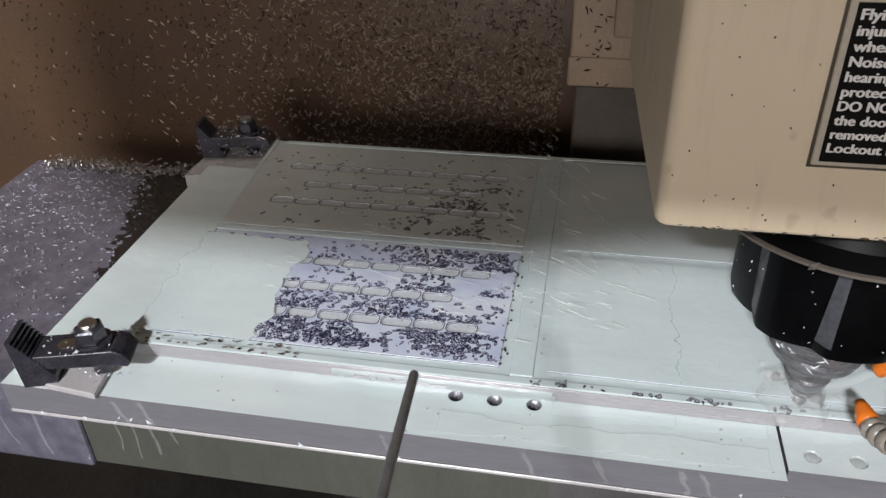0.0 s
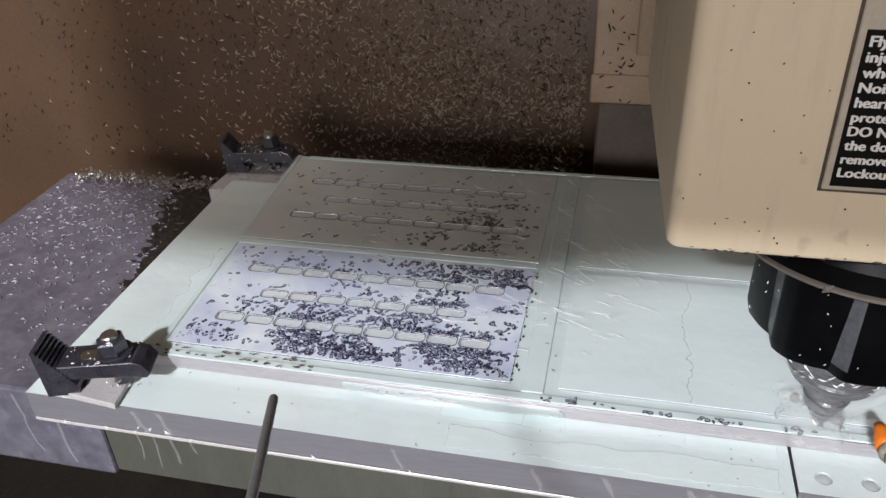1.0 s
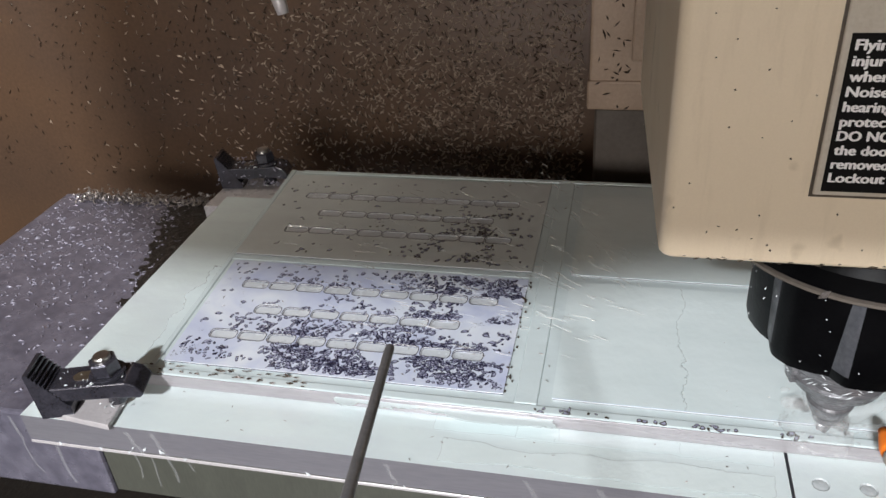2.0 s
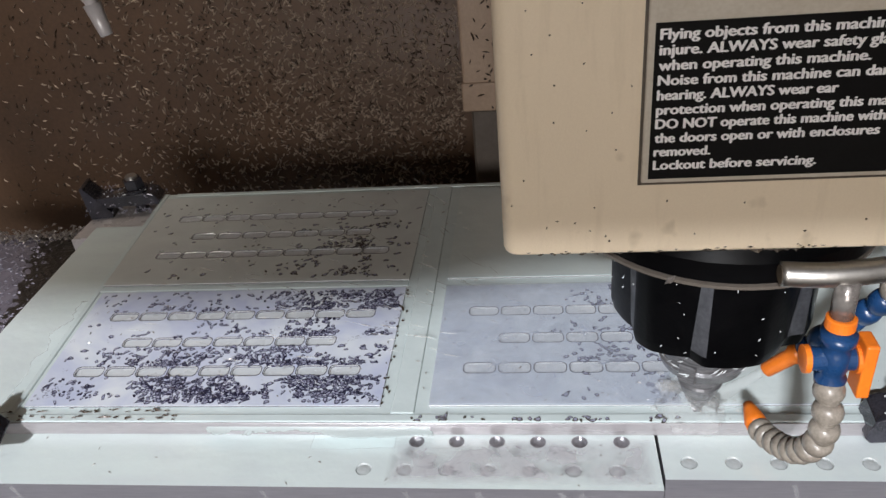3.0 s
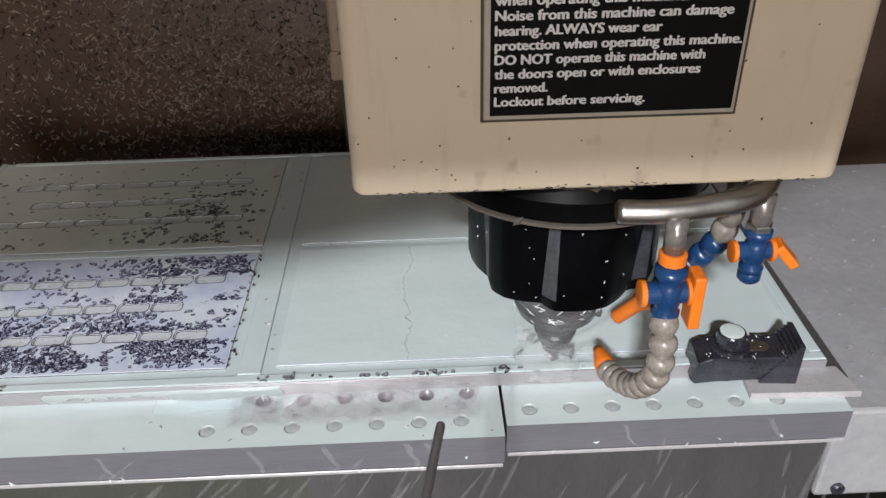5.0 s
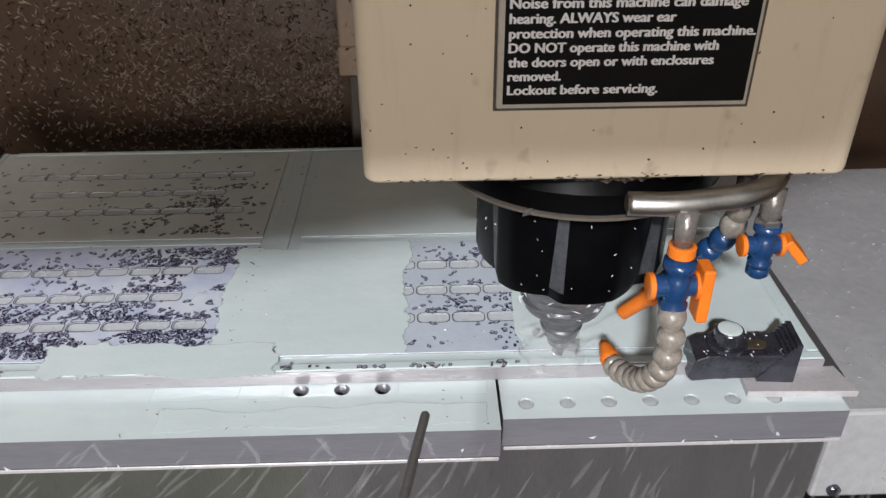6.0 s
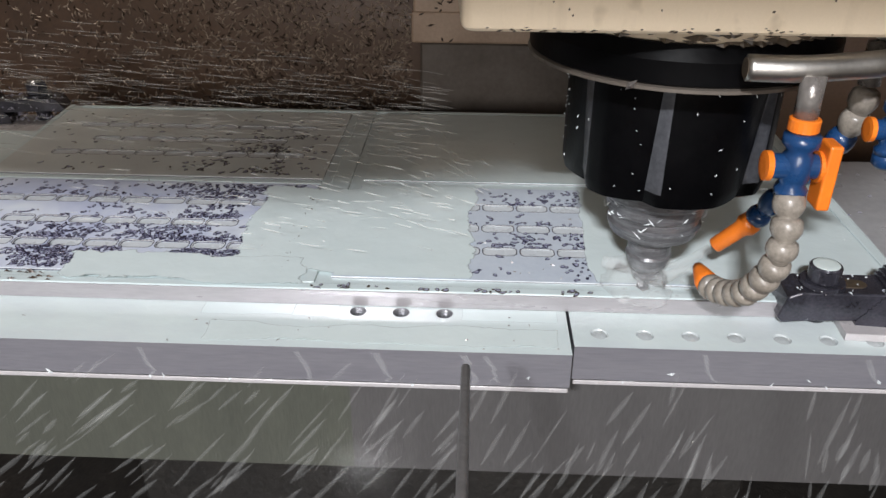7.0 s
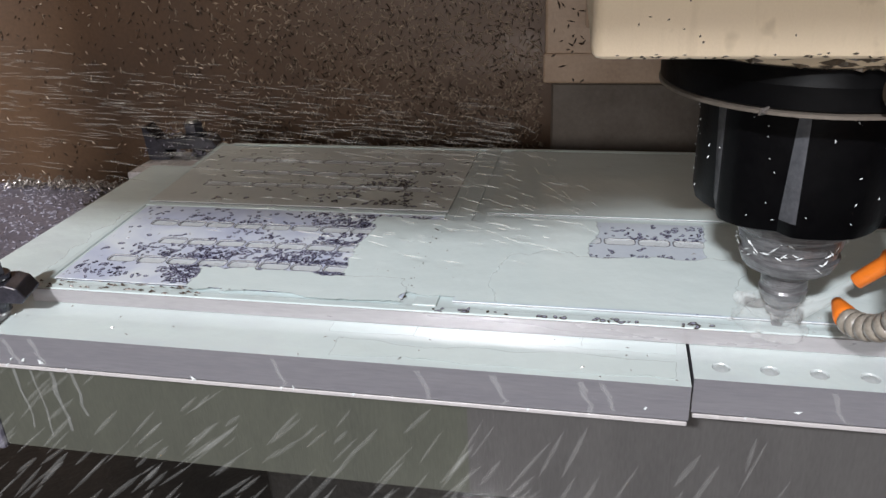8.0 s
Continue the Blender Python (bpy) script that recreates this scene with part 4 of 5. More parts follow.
shim([(0.190, -0.024), (0.2745, -0.0265), (0.268, 0.0035), (0.192, 0.0030)], 0.0003, 0.0055, "pale thin packing plate jutting past the fixture")
shim([(-0.652, 0.330), (-0.570, 0.345), (-0.566, 0.417), (-0.648, 0.417)], -0.0310, 0.0300, "pale packing block under a clamp")


# ---- drops and chips ----
def scatter(name, bm, material, label, category, table=True):
    ob = tagged(part(name, bm, material), label, category, kind="stuff")
    return on_table(ob) if table else ob


def wall_spot(r, spread=0.42):
    x = -0.18 - abs(r.gauss(0, spread))
    z = r.uniform(-0.12, 0.42)
    while x < -1.3:
        x = -0.18 - abs(r.gauss(0, spread))
    return (x, 0.6295, z), (r.uniform(-1, 1), 0, r.uniform(-1, 1)), (0, -1, 0)


scatter("wall_chips", flecks(5200, lambda r: wall_spot(r, 0.27), 0.0098, 0.0026, 21), M_WALLCHIP, "thousands of bright aluminium chips stuck on wall", "chips", False)
scatter("wall_chips_dark", flecks(3600, wall_spot, 0.0085, 0.0024, 22), M_DARKCHIP, "dark wet chips stuck on wall", "chips", False)
scatter("column_chips", flecks(70, lambda r: ((r.uniform(-0.16, -0.118), 0.4885, r.uniform(0.08, 0.4)), (r.uniform(-1, 1), 0, r.uniform(-1, 1)), (0, -1, 0)), 0.009, 0.0024, 23), M_DARKCHIP, "dark chips stuck on column cover", "chips", False)
scatter("side_chips", flecks(500, lambda r: ((-1.3695, r.uniform(0.0, 0.62), r.uniform(-0.1, 0.35)), (0, r.uniform(-1, 1), r.uniform(-1, 1)), (1, 0, 0)), 0.005, 0.0016, 24), M_DARKCHIP, "dark chips stuck on side wall", "chips", False)
def sludge_shade_bank():
    """Dark wet sludge banked against the fixture, wider towards the back; it also paints the shade lying there."""
    bm = bmesh.new()
    rows = []
    for j in range(61):
        y = 0.06 + 0.42 * j / 60
        u = j / 60
        wide = 0.034 + 0.125 * u ** 1.25 + 0.010 * noise.noise((y * 30, 1.0, 2.0))
        rows.append([])
        for i in range(25):
            x = -0.6535 - 0.17 * i / 24
            d = (-0.6535 - x) / wide
            h = 0.0045 * (1 - d * d) + 0.0022 * noise.noise((x * 120, y * 120, 4.0))
            rows[-1].append(bm.verts.new((x, y, -0.0822 + max(-0.004, h))))
    for a, b in zip(rows, rows[1:]):
        for i in range(24):
            bm.faces.new((a[i], a[i + 1], b[i + 1], b[i]))
    bmesh.ops.recalc_face_normals(bm, faces=bm.faces)
    return scatter("sludge_shade_bank", bm, M_PAN_SHADE, "dark wet chip sludge and painted shade beside the fixture", "chips")


sludge_shade_bank()
scatter("cover_chips", flecks(950, lambda r: ((r.uniform(-0.98, -0.69), 0.49 - abs(r.gauss(0, 0.2)) % 0.45, -0.0815), (r.uniform(-1, 1), r.uniform(-.6, .6), 0), (0, 0, 1)), 0.0070, 0.0020, 25), M_COVERCHIP, "wet aluminium chips lying on way cover", "chips")
scatter("cover_chip_heap", flecks(700, lambda r: ((r.uniform(-0.96, -0.66), 0.475 + r.gauss(0, 0.008), -0.0815 + abs(r.gauss(0, 0.006))), (r.uniform(-1, 1), r.uniform(-1, 1), r.uniform(-.4, .4)), (0, 0, 1)), 0.008, 0.003, 26), M_CHIP, "ridge of aluminium chips along way cover", "chips")
scatter("edge_chips", flecks(500, lambda r: ((r.uniform(-0.688, -0.648), r.uniform(0.06, 0.48), -0.0715), (r.uniform(-1, 1), r.uniform(-1, 1), 0), (0, 0, 1)), 0.006, 0.002, 27), M_DARKCHIP, "chips gathered along the blank edge", "chips")
scatter("right_cover_drops", flecks(260, lambda r: ((r.uniform(0.31, 0.8), r.uniform(0.04, 0.48), -0.0675), (1, r.uniform(-.5, .5), 0), (0, 0, 1)), 0.005, 0.0016, 28), M_COVERCHIP, "pale drops on way cover", "drops")
scatter("plate_edge_drops", flecks(16, lambda r: ((r.uniform(-0.62, -0.01), -0.0514, -0.0285 + r.choice((0, 0, 0.012)) * r.random()), (r.uniform(-1, 1), 0, r.uniform(-.6, .6)), (0, -1, 0)), 0.006, 0.0022, 29), M_DROP, "pale drops hanging along plate edge", "drops")
scatter("plate_edge_drops", flecks(7, lambda r: ((r.uniform(0.01, 0.25), -0.0410, -0.0285 + r.choice((0, 0, 0.012)) * r.random()), (r.uniform(-1, 1), 0, r.uniform(-.6, .6)), (0, -1, 0)), 0.006, 0.0022, 30), M_DROP, "pale drops hanging along plate edge", "drops")
scatter("panel_edge_beads", flecks(34, lambda r: ((-0.2165 + r.gauss(0, 0.0022), r.uniform(0.025, 0.19), 0.0128), (r.uniform(-.4, .4), 1, 0), (0, 0, 1)), 0.004, 0.002, 33), M_DARKCHIP, "dark wet beads along a panel edge", "drops")
scatter("front_edge_beads", flecks(46, lambda r: ((-0.47 + r.choice((-0.045, -0.01, 0.03, 0.06)) + r.gauss(0, 0.012), r.choice((0.0165, 0.0085)) + r.gauss(0, 0.0014), 0.0133), (1, r.uniform(-.2, .2), 0), (0, 0, 1)), 0.006, 0.0018, 34), M_DARKCHIP, "dark wet beads along the blank's front", "drops")
scatter("clamp_chips", flecks(260, lambda r: ((r.uniform(-0.66, -0.565), 0.40 + r.gauss(0, 0.013), 0.002 + abs(r.gauss(0, 0.012))), (r.uniform(-1, 1), r.uniform(-1, 1), r.uniform(-.5, .5)), (0, 0, 1)), 0.006, 0.0022, 35), M_COVERCHIP, "bright chips heaped round a clamp", "chips")
scatter("blank_specks", flecks(190, lambda r: ((r.uniform(-0.52, 0.25), r.uniform(0.02, 0.40), 0.0136), (r.uniform(-1, 1), r.uniform(-1, 1), 0), (0, 0, 1)), 0.0045, 0.0009, 36), M_CHIP, "fine chips floating in coolant on the blank", "chips")
scatter("plate_specks", flecks(24, lambda r: ((r.uniform(-0.62, -0.01), r.uniform(-0.048, 0.0), 0.0002), (r.uniform(-1, 1), r.uniform(-.5, .5), 0), (0, 0, 1)), 0.004, 0.0009, 37), M_CHIP, "fine chips on the plate top", "chips")
scatter("pan_chips", flecks(1200, lambda r: ((r.uniform(-0.9, 0.9), r.uniform(-0.5, 0.1), -0.4995), (r.uniform(-1, 1), r.uniform(-1, 1), 0), (0, 0, 1)), 0.014, 0.004, 32), M_CHIP, "wet chips in the chip pan", "chips", False)


# ---- wet beads on the blown panels ----
def wet_beads(count, place, seed, material, label):
    """Flat ring-shaped drops, often run together into short worms."""
    bm = bmesh.new()
    rng = random.Random(seed)
    made, tried, taken = 0, 0, set()
    while made < count and tried < 60 * count:
        tried += 1
        p = place(rng)
        if p is None:
            continue
        # beads lie beside one another, not on one another
        cell = (int(p[0] / 0.0026), int(p[1] / 0.0022))
        if cell in taken:
            continue
        taken.add(cell)
        made += 1
        turn = rng.gauss(0.35, 0.8)
        long, wide = 0.0011 + 0.0033 * rng.random() ** 1.7, 0.0010 + 0.0014 * rng.random()
        bend = rng.uniform(-0.5, 0.5)
        rings = [[], [], []]
        for k in range(11):
            a = 2 * math.pi * k / 11
            ruffle = rng.uniform(0.75, 1.25)
            for ring, scale, z in zip(rings, (1.0, 0.80, 0.60), (0.00006, 0.00045, 0.00030)):
                u, v = long * ruffle * scale * math.cos(a), wide * ruffle * scale * math.sin(a)
                v += bend * u * u / long
                ring.append(bm.verts.new((p[0] + u * math.cos(turn) - v * math.sin(turn), p[1] + (u * math.sin(turn) + v * math.cos(turn)), TOP + z)))
        for a, b in zip(rings, rings[1:]):
            for k in range(11):
                bm.faces.new((a[k], a[(k + 1) % 11], b[(k + 1) % 11], b[k]))
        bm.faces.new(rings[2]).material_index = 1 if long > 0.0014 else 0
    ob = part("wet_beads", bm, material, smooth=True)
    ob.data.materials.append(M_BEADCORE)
    return on_table(tagged(ob, label, "drops", kind="stuff"))


def bead_place(x0, x1, y0, y1, rows, skew, want):
    def place(r):
        x, y = r.uniform(x0, x1), r.uniform(y0, y1)
        if r.random() < 0.15:
            y = r.choice(rows) + 0.0082 + abs(r.gauss(0, 0.004))
        if min(abs(y - q) for q in rows) < 0.0070:
            return None
        heap = 0.42 + 1.2 * noise.noise((x * 21, y * 26, 3.1)) + 0.5 * noise.noise((x * 70, y * 70, 8.0))
        if r.random() > heap * want((x - x0) / (x1 - x0), (y - y0) / (y1 - y0)):
            return None
        return x + skew * (y - 0.02) * max(0.0, min(1.0, (x1 - x) / (x1 - x0))), y
    return place


def front_want(u, v):
    # thick at the front middle and up the far end, thin along the near left
    return 0.15 + 1.1 * math.exp(-((u - 0.48) / 0.30) ** 2 - ((v - 0.10) / 0.28) ** 2) + 0.85 * math.exp(-((u - 0.88) / 0.16) ** 2) - 0.12 * (u < 0.2)


def back_want(u, v):
    return 0.015 + 0.95 * math.exp(-((u - 0.76) / 0.13) ** 2 - ((v - 0.12) / 0.14) ** 2) + 0.35 * math.exp(-((u - 0.84) / 0.12) ** 2 - ((v - 0.42) / 0.2) ** 2)


wet_beads(1500, bead_place(-0.526, -0.222, 0.026, 0.189, (0.0670, 0.1085, 0.1500), -0.055, front_want), 71, M_WETBEAD, "dark ringed coolant beads clustered on the dried panel")
def rim_place(r):
    x = r.uniform(-0.192, 0.03)
    if r.random() > 0.5 + noise.noise((x * 45, 2.0, 5.0)):
        return None
    return x, 0.0085 + r.gauss(0, 0.0018)


wet_beads(30, rim_place, 73, M_BROWNBEAD, "dark wet beads along the blank's front rim")
wet_beads(260, bead_place(-0.532, -0.222, 0.215, 0.392, (0.2640, 0.3045, 0.3465), -0.04, back_want), 72, M_BROWNBEAD, "brownish wet beads clustered between the slots")


wet_beads(215, bead_place(-0.078, 0.050, 0.026, 0.189, (0.0685, 0.1090, 0.1500), 0.0, lambda u, v: 0.15 + 0.9 * math.exp(-((u - 0.6) / 0.3) ** 2)), 74, M_WETBEAD, "dark ringed coolant beads on the panel being cut")


# ---- air wand held from the front ----
def air_wand():
    w = thing("air_wand", "thin dull steel blow-gun tube reaching in", "air wand")
    part("tube", lathe([(0.0014, 0.0), (0.0021, 0.0012), (0.0022, 0.003), (0.0026, 0.42), (0.0020, 0.421)], 18), M_ROD, w, smooth=True)
    return w


WAND = air_wand()


# ---- milky coolant films that wash over the panels ----
def film(x0, x1, y0, y1, z, seed, label, material=None, soft=0.016, sides="wesn"):
    """A sheet of coolant that thins out on the sides named (west, east, south, north) and ends sharply on the others."""
    bm = bmesh.new()
    s = seed * 7.3
    cover = bm.verts.layers.float.new("cover")
    nx, ny = max(8, int((x1 - x0) / 0.004)), max(8, int((y1 - y0) / 0.004))
    grid = []
    for j in range(ny + 1):
        row = []
        for i in range(nx + 1):
            x, y = x0 + (x1 - x0) * i / nx, y0 + (y1 - y0) * j / ny
            gap = min([1.0] + [d for d, side in ((x - x0, "w"), (x1 - x, "e"), (y - y0, "s"), (y1 - y, "n")) if side in sides])
            ruffle = math.exp(-(gap / 0.02) ** 2)
            v = bm.verts.new((x, y, z + 0.00004 * noise.noise((x * 90, y * 90, s))))
            # the outline wanders by a centimetre or so
            wander = 0.6 * noise.noise((x * 24, y * 24, s)) + 0.12 * noise.noise((x * 90, y * 90, s + 3))
            v[cover] = max(0.0, min(1.0, gap / soft + wander * ruffle * min(1.0, gap / 0.008)))
            row.append(v)
        grid.append(row)
    for j in range(ny):
        for i in range(nx):
            bm.faces.new((grid[j][i], grid[j][i + 1], grid[j + 1][i + 1], grid[j + 1][i]))
    return tagged(part("coolant_film", bm, material or M_FILM_THIN, smooth=True), label, "coolant", "coolant films")


FLOOD = TOP + 0.0009
F_R1 = film(-0.1768, -0.062, 0.0227, 0.1923, FLOOD, 2, "milky coolant flooding the near end of a panel", None, 0.026, "e")
F_R2 = film(-0.160, 0.078, 0.0227, 0.1923, FLOOD - 0.0002, 3, "milky coolant flooding the panel beside the cutter", None, 0.028, "we")
F_R3 = film(0.014, 0.2448, 0.0227, 0.1923, FLOOD, 8, "milky coolant flooding the panel past the cutter", None, 0.026, "w")
F_R4 = film(-0.1768, 0.2448, 0.2067, 0.4008, FLOOD, 9, "milky coolant flooding the rear panel", M_FILM_VEIL, 0.012, "")
F_R6 = film(-0.1765, 0.055, 0.0230, 0.1920, FLOOD + 0.0007, 14, "thin bluish haze of coolant on the panel just blown clear", M_HAZE, 0.02, "e")
F_V = film(-0.262, -0.004, -0.0495, -0.0165, 0.0004, 15, "milky coolant standing over the outer holes", M_FILM_VEIL, 0.013)
F_R5 = film(-0.160, 0.058, 0.0227, 0.128, FLOOD + 0.0004, 10, "milky coolant creeping back over the cut panel", None, 0.03, "wen")
F_L1 = film(-0.562, -0.420, 0.004, 0.198, TOP + 0.0006, 4, "milky coolant film running off the panel edge", None, 0.03)
F_L2 = film(-0.285, -0.100, 0.0150, 0.200, TOP + 0.0006, 5, "milky coolant film spreading in from the panel end", None, 0.03)
F_L3 = film(-0.420, -0.2100, 0.0050, 0.066, TOP + 0.0009, 6, "milky coolant film spreading along the panel front", None, 0.026)
HOLE_FILMS = [film(x0, x1, -0.0160, 0.0024, 0.0004, 11 + i, "milky coolant standing over the plate holes", None, 0.007, "wes")
              for i, (x0, x1) in enumerate(((-0.272, -0.1965), (-0.2050, -0.1650), (-0.1735, -0.0720), (-0.0805, -0.006)))]
F_W = film(-0.205, -0.003, -0.0495, -0.001, 0.0009, 7, "thin grey wet film blown about the plate holes", M_SMEAR, 0.014)


# ---- jets, spray and drips ----
def jet(a, b, r0, r1, label):
    m = along(a, b)
    n = (Vector(b) - Vector(a)).length
    return tagged(part("coolant_jet", lathe([(r0, 0), (r0 * 1.1, 0.3 * n), (r1 * 0.9, 0.7 * n), (r1, n)], 14, m=m), M_JET, smooth=True), label, "coolant jet", "coolant jets")


jet((0.0655, -0.019, 0.0545), (0.0440, 0.013, 0.020), 0.0026, 0.0055, "milky coolant jet from a cone nozzle to the tool")
jet((0.087, 0.024, 0.045), (0.050, 0.021, 0.018), 0.0035, 0.0065, "milky coolant jet from a straight nozzle to the tool")


def splash_cone():
    """A lumpy veil of mist."""
    bm = bmesh.new()
    for k, (dx, dy, z, rad, tall) in enumerate(((-0.004, -0.006, 0.016, 0.025, 0.9),)):
        made = bmesh.ops.create_icosphere(bm, subdivisions=4, radius=rad)
        for v in made["verts"]:
            swell = 1 + 0.45 * noise.noise((v.co.x * 55, v.co.y * 55, v.co.z * 55 + k * 5)) + 0.2 * noise.noise((v.co.x * 160, v.co.y * 160, v.co.z * 160))
            v.co = Vector((SPINDLE[0] + dx + v.co.x * swell, SPINDLE[1] + dy + v.co.y * swell, z + v.co.z * swell * tall))
        low = [v for v in made["verts"] if v.co.z < TOP + 0.0016]
        for v in low:
            v.co.z = TOP + 0.0016
    return tagged(part("tool_splash", bm, M_MIST, smooth=True), "hazy milky splash round the cutter", "splash")

splash_cone()


def splash_drops():
    """Broken white water thrown up round the cutter."""
    bm = bmesh.new()
    rng = random.Random(52)
    for _ in range(44):
        a, d = rng.uniform(0, 2 * math.pi), abs(rng.gauss(0, 0.020))
        rr = rng.uniform(0.0006, 0.0022) if rng.random() < 0.6 else rng.uniform(0.002, 0.006)
        z = TOP + rr + abs(rng.gauss(0, 0.010)) * (1 - min(1, d / 0.05))
        m = Matrix.Translation((SPINDLE[0] + d * math.cos(a), SPINDLE[1] - 0.004 + d * math.sin(a), z)) @ Matrix.Diagonal((rr * rng.uniform(1, 1.8), rr, rr * rng.uniform(0.6, 1), 1))
        bmesh.ops.create_icosphere(bm, subdivisions=2, radius=1.0, matrix=m)
    return tagged(part("splash_drops", bm, M_MIST, smooth=True), "white water thrown up round the cutter", "splash", kind="stuff")


splash_drops()


def streaks(name, count, seed, place, long, thick, label, material=None):
    bm = bmesh.new()
    rng = random.Random(seed)
    for _ in range(count):
        p, d = place(rng)
        d = Vector(d).normalized()
        n = long * rng.uniform(0.4, 1.4)
        r = thick * rng.uniform(0.5, 1.3)
        m = along(p, Vector(p) + d)
        lathe([(r * 0.15, 0), (r, n * 0.3), (r, n * 0.7), (r * 0.15, n)], 5, bm, m)
    return tagged(part(name, bm, material or M_SPRAY), label, "spray", kind="stuff")


def swirl(r):
    """Streaks flung from the tool to the back and side."""
    a = radians(r.uniform(118, 176))
    d = r.uniform(0.14, 0.46)
    p = (SPINDLE[0] + d * math.cos(a), SPINDLE[1] + d * math.sin(a) * 1.0, 0.018 + r.random() ** 2 * 0.05)
    return p, (math.cos(a + r.uniform(-.35, .35)), math.sin(a) * 0.6, r.uniform(-0.05, 0.22))


def sweep(r):
    x = r.uniform(-1.0, -0.12)
    y = r.uniform(0.22, 0.47)
    return (x, y, 0.02 + r.random() * (0.03 + 0.12 * max(0, (-x - 0.1)))), (-1, r.uniform(-0.08, 0.16), r.uniform(-0.04, 0.12) + 0.22 * max(0.0, x + 0.35))


def fall(r):
    x = r.uniform(-0.62, 0.32)
    slant = max(0.1, min(1.0, 0.45 - 1.9 * x))
    return (x, r.uniform(-0.17, -0.06), r.uniform(-0.22, 0.035)), (-slant + r.uniform(-0.2, 0.2), -0.15, -0.85)


SPRAY_NEAR = streaks("tool_spray", 230, 41, swirl, 0.016, 0.00036, "fine coolant streaks flung off the tool", M_SPRAY_FINE)
SPRAY_SWEEP = streaks("sweeping_spray", 760, 42, sweep, 0.036, 0.00042, "long coolant streaks sweeping across the blank")
SPRAY_FALL = streaks("falling_spray", 760, 43, fall, 0.036, 0.0015, "slanting coolant streaks falling past the table", M_SPRAY_SOFT)


def drip(x, y, z0, long, wide, seed):
    """A wet runnel down a front face."""
    rng = random.Random(seed)
    bm = bmesh.new()
    rows = []
    n = 8
    for k in range(n + 1):
        u = k / n
        w = wide * (1 - 0.35 * u) * rng.uniform(0.75, 1.2)
        cx = x + 0.004 * u * rng.uniform(-1, 1) + 0.01 * u
        z = z0 - long * u
        rows.append([bm.verts.new((cx - w / 2, y, z)), bm.verts.new((cx, y - 0.0009, z)), bm.verts.new((cx + w / 2, y, z))])
    for a, b in zip(rows, rows[1:]):
        for i in (0, 1):
            bm.faces.new((a[i], b[i], b[i + 1], a[i + 1]))
    return on_table(tagged(part("drip", bm, M_RUNNEL, smooth=True), "pale coolant runnel down a front face", "drip", "drips"))


for i, (dx, dy, dz, dl, dw) in enumerate(((-0.615, 0.0288, -0.045, 0.115, 0.004), (-0.595, 0.0288, -0.04, 0.13, 0.003), (-0.575, 0.0288, -0.04, 0.12, 0.006),
                                          (-0.553, 0.0288, -0.04, 0.10, 0.005), (-0.53, -0.0518, -0.004, 0.026, 0.006), (-0.505, -0.0518, -0.002, 0.028, 0.005),
                                          (-0.70, 0.0248, -0.088, 0.09, 0.005), (-0.74, 0.0248, -0.088, 0.08, 0.004), (-0.30, -0.0518, -0.003, 0.027, 0.004),
                                          (-0.19, -0.0518, -0.003, 0.026, 0.005), (-0.135, -0.0518, -0.002, 0.024, 0.005), (-0.075, -0.0518, -0.002, 0.026, 0.006), (-0.06, -0.0518, -0.002, 0.022, 0.004),
                                          (0.09, -0.0414, -0.003, 0.024, 0.004), (0.20, -0.0414, -0.003, 0.02, 0.005))):
    drip(dx, dy, dz, dl, dw, 60 + i)


def unseen_lamp():
    # housing for the added wall lamp
    w = thing("unseen_lamp_housing", "grey housing added behind the unseen wall fill lamp", "work light")
    x, y, z = WALL_FILL
    part("housing", box(x + 0.03, x + 0.09, y - 0.14, y + 0.14, z - 0.05, z + 0.10, 0.006, 2), M_GREY, w)
    part("stem", box(x + 0.05, x + 0.07, y - 0.02, y + 0.02, z + 0.1005, 1.6015), M_GREY, w)
    x, y, z = BAY_LAMP
    f = thing("shop_bay_light", "small grey bay light hanging from shop ceiling", "ceiling light")
    part("housing", box(x - 0.12, x + 0.12, y - 0.10, y - 0.06, z - 0.10, z + 0.12, 0.005), M_ROOM, f)
    part("rod", box(x - 0.01, x + 0.01, y - 0.09, y - 0.07, z + 0.1205, 2.4), M_GREY, f)
    # frame added round the unseen fill lamp on the south wall
    x, y, z = FRONT_FILL
    surround = thing("fill_frame", "grey metal frame added round the unseen front fill lamp", "window", kind="structure")
    for name, a, b, c, d in (("fill_frame_low", x - 1.1, x + 1.1, z - 0.75, z - 0.67), ("fill_frame_top", x - 1.1, x + 1.1, z + 0.67, z + 0.75),
                             ("fill_frame_side", x - 1.1, x - 1.02, z - 0.669, z + 0.669), ("fill_frame_side", x + 1.02, x + 1.1, z - 0.669, z + 0.669)):
        part(name, box(a, b, -4.499, -4.40, c, d), M_GREY, surround)


unseen_lamp()


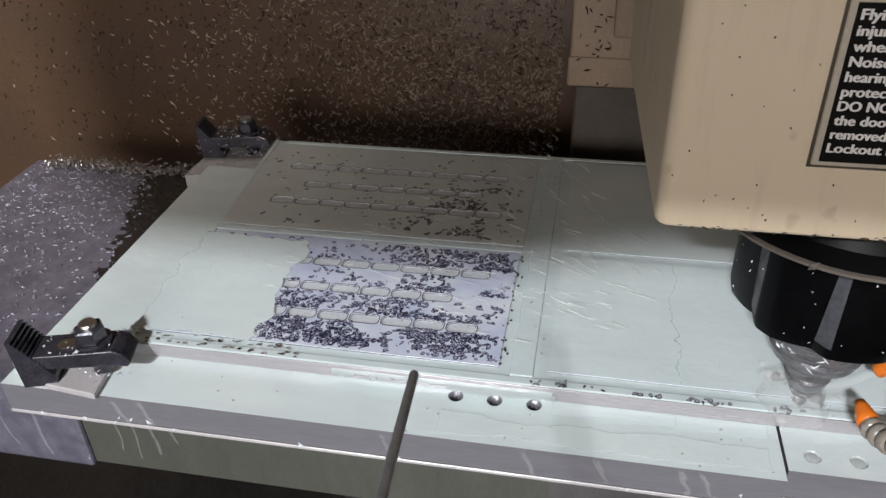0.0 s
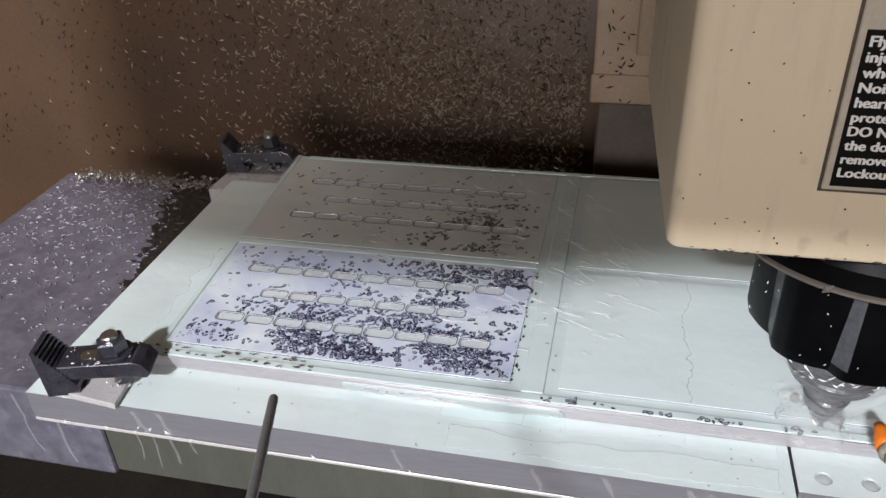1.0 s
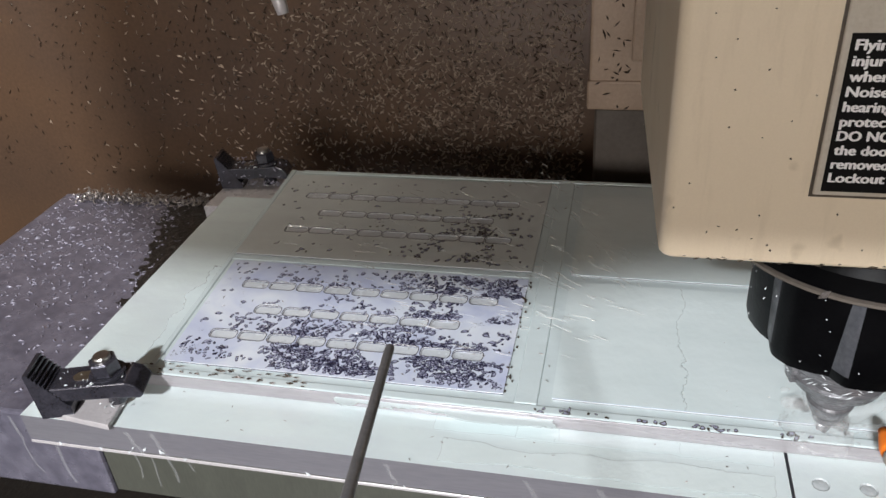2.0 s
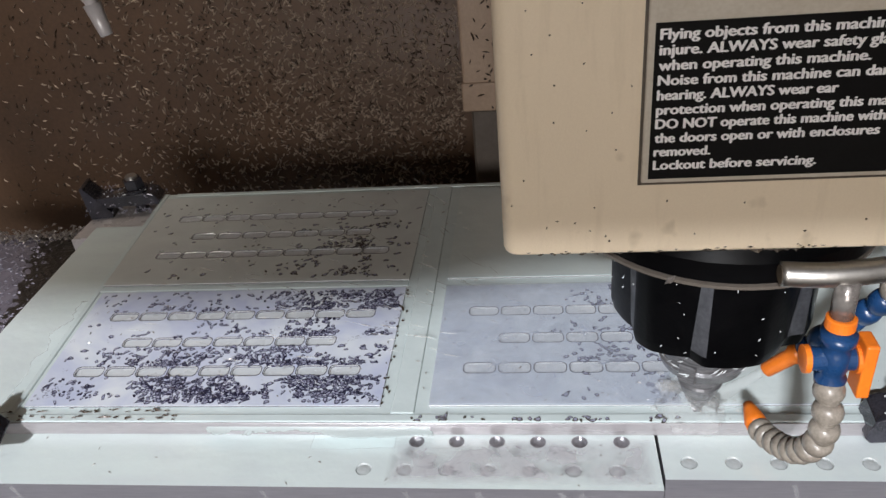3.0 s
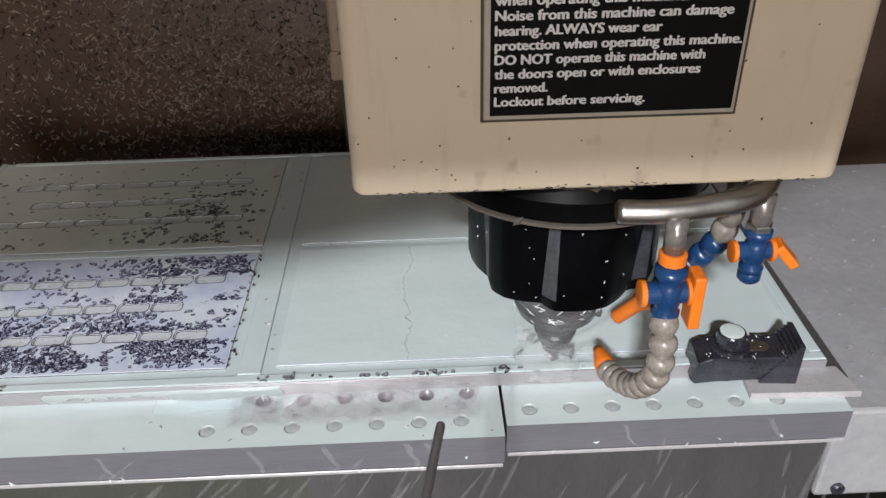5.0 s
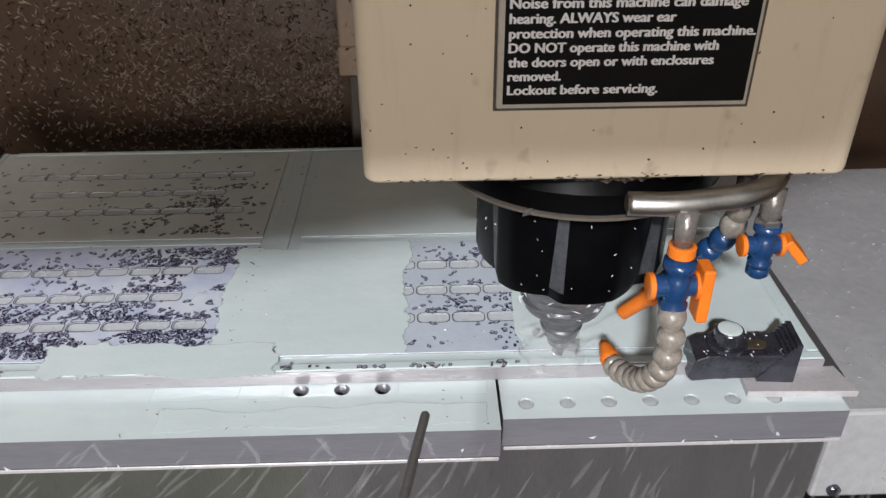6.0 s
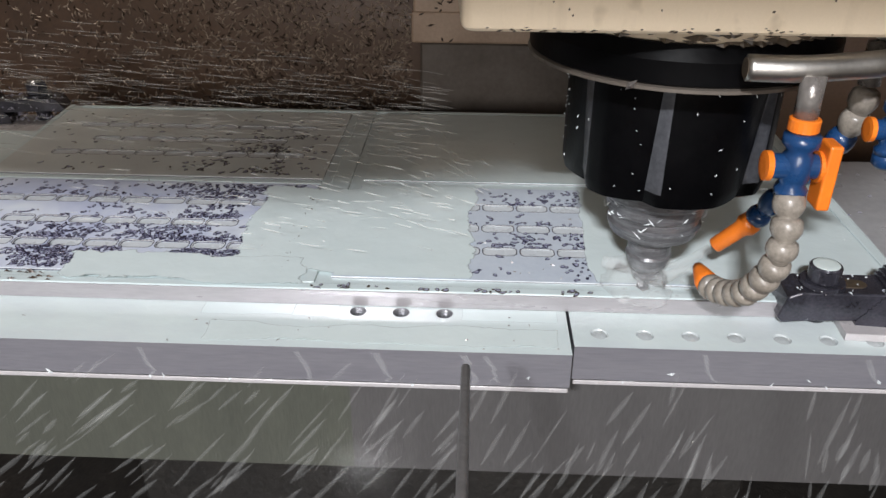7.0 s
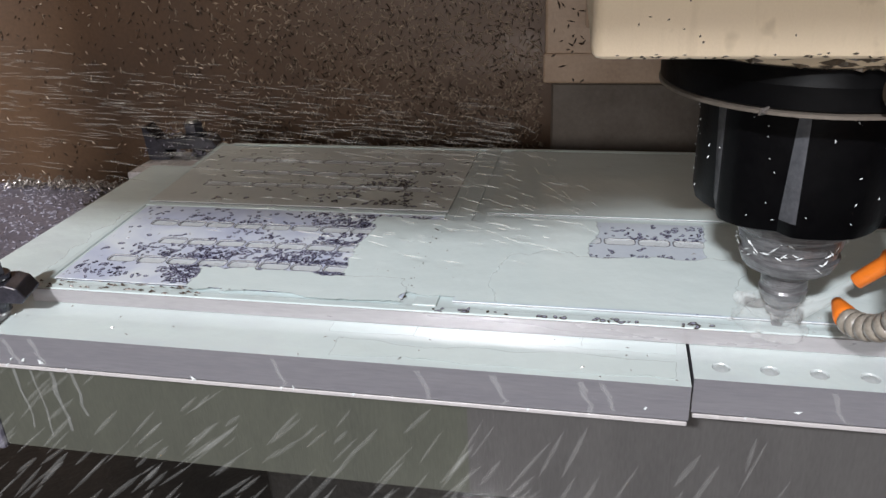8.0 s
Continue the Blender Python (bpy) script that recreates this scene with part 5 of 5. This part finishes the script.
# ---- what moves ----
def motions():
    for ob in TABLE_THINGS:
        rest = ob.matrix_world.copy()
        walk(ob, [(t, Matrix.Translation((dx, 0, 0)) @ rest) for t, dx in ((0.0, 0.0255), (1.0, 0.0204), (2.5, 0.0118), (4.5, 0.0000), (6.0, -0.0092), (7.0, -0.0155), (8.0, -0.0211))])
    walk(TOOL, [(k * 0.1, pose(*SPINDLE, 0, 0, 0, 77 * k)) for k in range(81)])
    walk(WAND, [
        (0.0, along((-0.203, -0.205, 0.206), (-0.196, -0.288, 0.221))),
        (0.3, along((-0.268, -0.223, 0.206), (-0.247, -0.290, 0.217))),
        (0.5, along((-0.300, -0.228, 0.211), (-0.273, -0.295, 0.222))),
        (0.6, along((-0.295, -0.228, 0.213), (-0.268, -0.297, 0.224))),
        (1.0, along((-0.268, -0.227, 0.212), (-0.248, -0.291, 0.222))),
        (1.2, along((-0.192, -0.204, 0.215), (-0.189, -0.280, 0.227))),
        (2.3, along((-0.221, -0.192, 0.234), (-0.205, -0.286, 0.248))),
        (2.5, along((-0.188, -0.199, 0.205), (-0.185, -0.248, 0.212))),
        (2.7, along((-0.134, -0.203, 0.176), (-0.135, -0.216, 0.178))),
        (2.9, along((-0.104, -0.227, 0.128), (-0.104, -0.274, 0.146))),
        (4.4, along((-0.037, -0.244, 0.100), (-0.043, -0.290, 0.119))),
        (4.7, along((-0.044, -0.202, 0.167), (-0.052, -0.249, 0.175))),
        (5.8, along((-0.064, -0.204, 0.166), (-0.070, -0.256, 0.174))),
        (6.0, along((-0.064, -0.204, 0.166), (-0.073, -0.260, 0.176))),
        (6.2, along((-0.072, -0.197, 0.163), (-0.080, -0.274, 0.175))),
        (6.5, along((-0.072, -0.189, 0.156), (-0.083, -0.297, 0.172))),
        (6.7, along((-0.083, -0.180, 0.156), (-0.088, -0.318, 0.173))),
        (6.9, along((-0.103, -0.193, 0.117), (-0.100, -0.297, 0.128))),
        (7.0, along((-0.088, -0.198, 0.098), (-0.088, -0.286, 0.106))),
        (7.2, along((-0.083, -0.246, 0.002), (-0.085, -0.293, 0.016))),
        (8.0, along((-0.129, -0.259, 0.004), (-0.124, -0.306, 0.018))),
    ])

    def offset(t):
        return 0.0255 - 0.00575 * t

    def flow(ob, rows):
        walk(ob, [(t, Matrix.Translation((offset(t) + dx, dy, dz))) for t, dx, dy, dz in rows])

    # a film that is blown away or drains sinks below the metal it covers
    flow(F_R1, ((0, 0, 0, 0), (2.5, 0, 0, 0), (2.75, 0, 0, -0.0030), (3.75, 0, 0, -0.0030), (4.15, 0, 0, 0), (8, 0, 0, 0)))
    flow(F_R2, ((0, 0, 0, 0), (2.6, 0, 0, 0), (2.85, 0, 0, -0.0030), (3.7, 0, 0, -0.0030), (4.1, 0, 0, 0), (5.0, 0, 0, 0), (5.5, 0, 0, -0.0030), (8, 0, 0, -0.0030)))
    flow(F_R5, ((0, 0, 0, -0.006), (6.9, 0, 0, -0.006), (7.5, 0, 0, -0.0002), (8, 0, 0, 0)))
    flow(F_R6, ((0, 0, 0, -0.0045), (2.5, 0, 0, -0.0045), (2.75, 0, 0, 0), (3.9, 0, 0, 0), (4.15, 0, 0, -0.0045), (8, 0, 0, -0.0045)))
    flow(F_V, ((0, 0, 0, 0), (2.6, 0, 0, 0), (2.9, 0, 0, -0.016), (5.2, 0, 0, -0.016), (5.6, 0, 0, 0), (8, 0, 0, 0)))
    flow(F_R3, ((0, 0, 0, 0), (8, 0, 0, 0)))
    flow(F_R4, ((0, 0, 0, 0), (8, 0, 0, 0)))
    for ob, rows in zip(HOLE_FILMS, (
            ((0, -0.016), (0.4, -0.016), (0.8, 0), (8, 0)),
            ((0, -0.016), (0.5, -0.016), (0.9, 0), (2.6, 0), (2.9, -0.016), (5.2, -0.016), (5.6, 0), (8, 0)),
            ((0, 0), (2.6, 0), (2.9, -0.016), (7.3, -0.016), (7.8, 0), (8, 0)),
            ((0, 0), (2.6, 0), (2.9, -0.016), (4.8, -0.016), (5.3, 0), (8, 0)))):
        flow(ob, [(t, 0, 0, dz) for t, dz in rows])
    flow(F_W, ((0, -0.05, 0.058, 0), (2.4, -0.05, 0.058, 0), (3.0, 0, 0, 0), (4.7, 0.002, 0, 0), (5.6, -0.03, 0.058, 0), (8, -0.03, 0.058, 0)))
    flow(F_L1, ((0, 0, 0, 0), (0.3, -0.010, 0, 0), (0.55, -0.012, 0, -0.0004), (0.8, -0.012, 0, -0.006), (8, -0.012, 0, -0.006)))
    flow(F_L2, ((0, 0.05, 0, -0.0052), (5.1, 0.05, 0, -0.0052), (5.6, 0.045, 0, 0), (6.0, 0.038, 0, 0), (7.0, 0.010, 0, 0), (8, -0.010, 0, 0)))
    flow(F_L3, ((0, 0.05, -0.02, -0.0052), (5.1, 0.05, -0.02, -0.0052), (5.6, 0.05, -0.016, 0), (6.0, 0.045, -0.014, 0), (7.0, 0.02, -0.004, 0), (8, 0.0, 0.002, 0)))
    walk(SPRAY_NEAR, [(0, pose(0, 0, 0)), (1.2, pose(-0.02, 0.01, 0)), (2.6, pose(-0.04, 0.02, 0)), (4, pose(-0.05, 0.03, -0.10)), (6.4, pose(-0.05, 0.03, -0.10)), (6.9, pose(0, 0.0, 0.0)), (8, pose(-0.03, 0.02, 0.004))])
    walk(SPRAY_SWEEP, [(0, pose(0, 0, -0.26)), (6.4, pose(0, 0, -0.26)), (6.9, pose(0.02, 0, 0)), (8, pose(-0.05, 0, 0.004))])
    walk(SPRAY_FALL, [(0, pose(0.05, 0, -0.62)), (3.0, pose(0.05, 0, -0.62)), (4.2, pose(0.05, 0, -0.06)), (5.8, pose(0.02, 0, 0.0)), (8, pose(-0.05, 0, -0.04))])


motions()
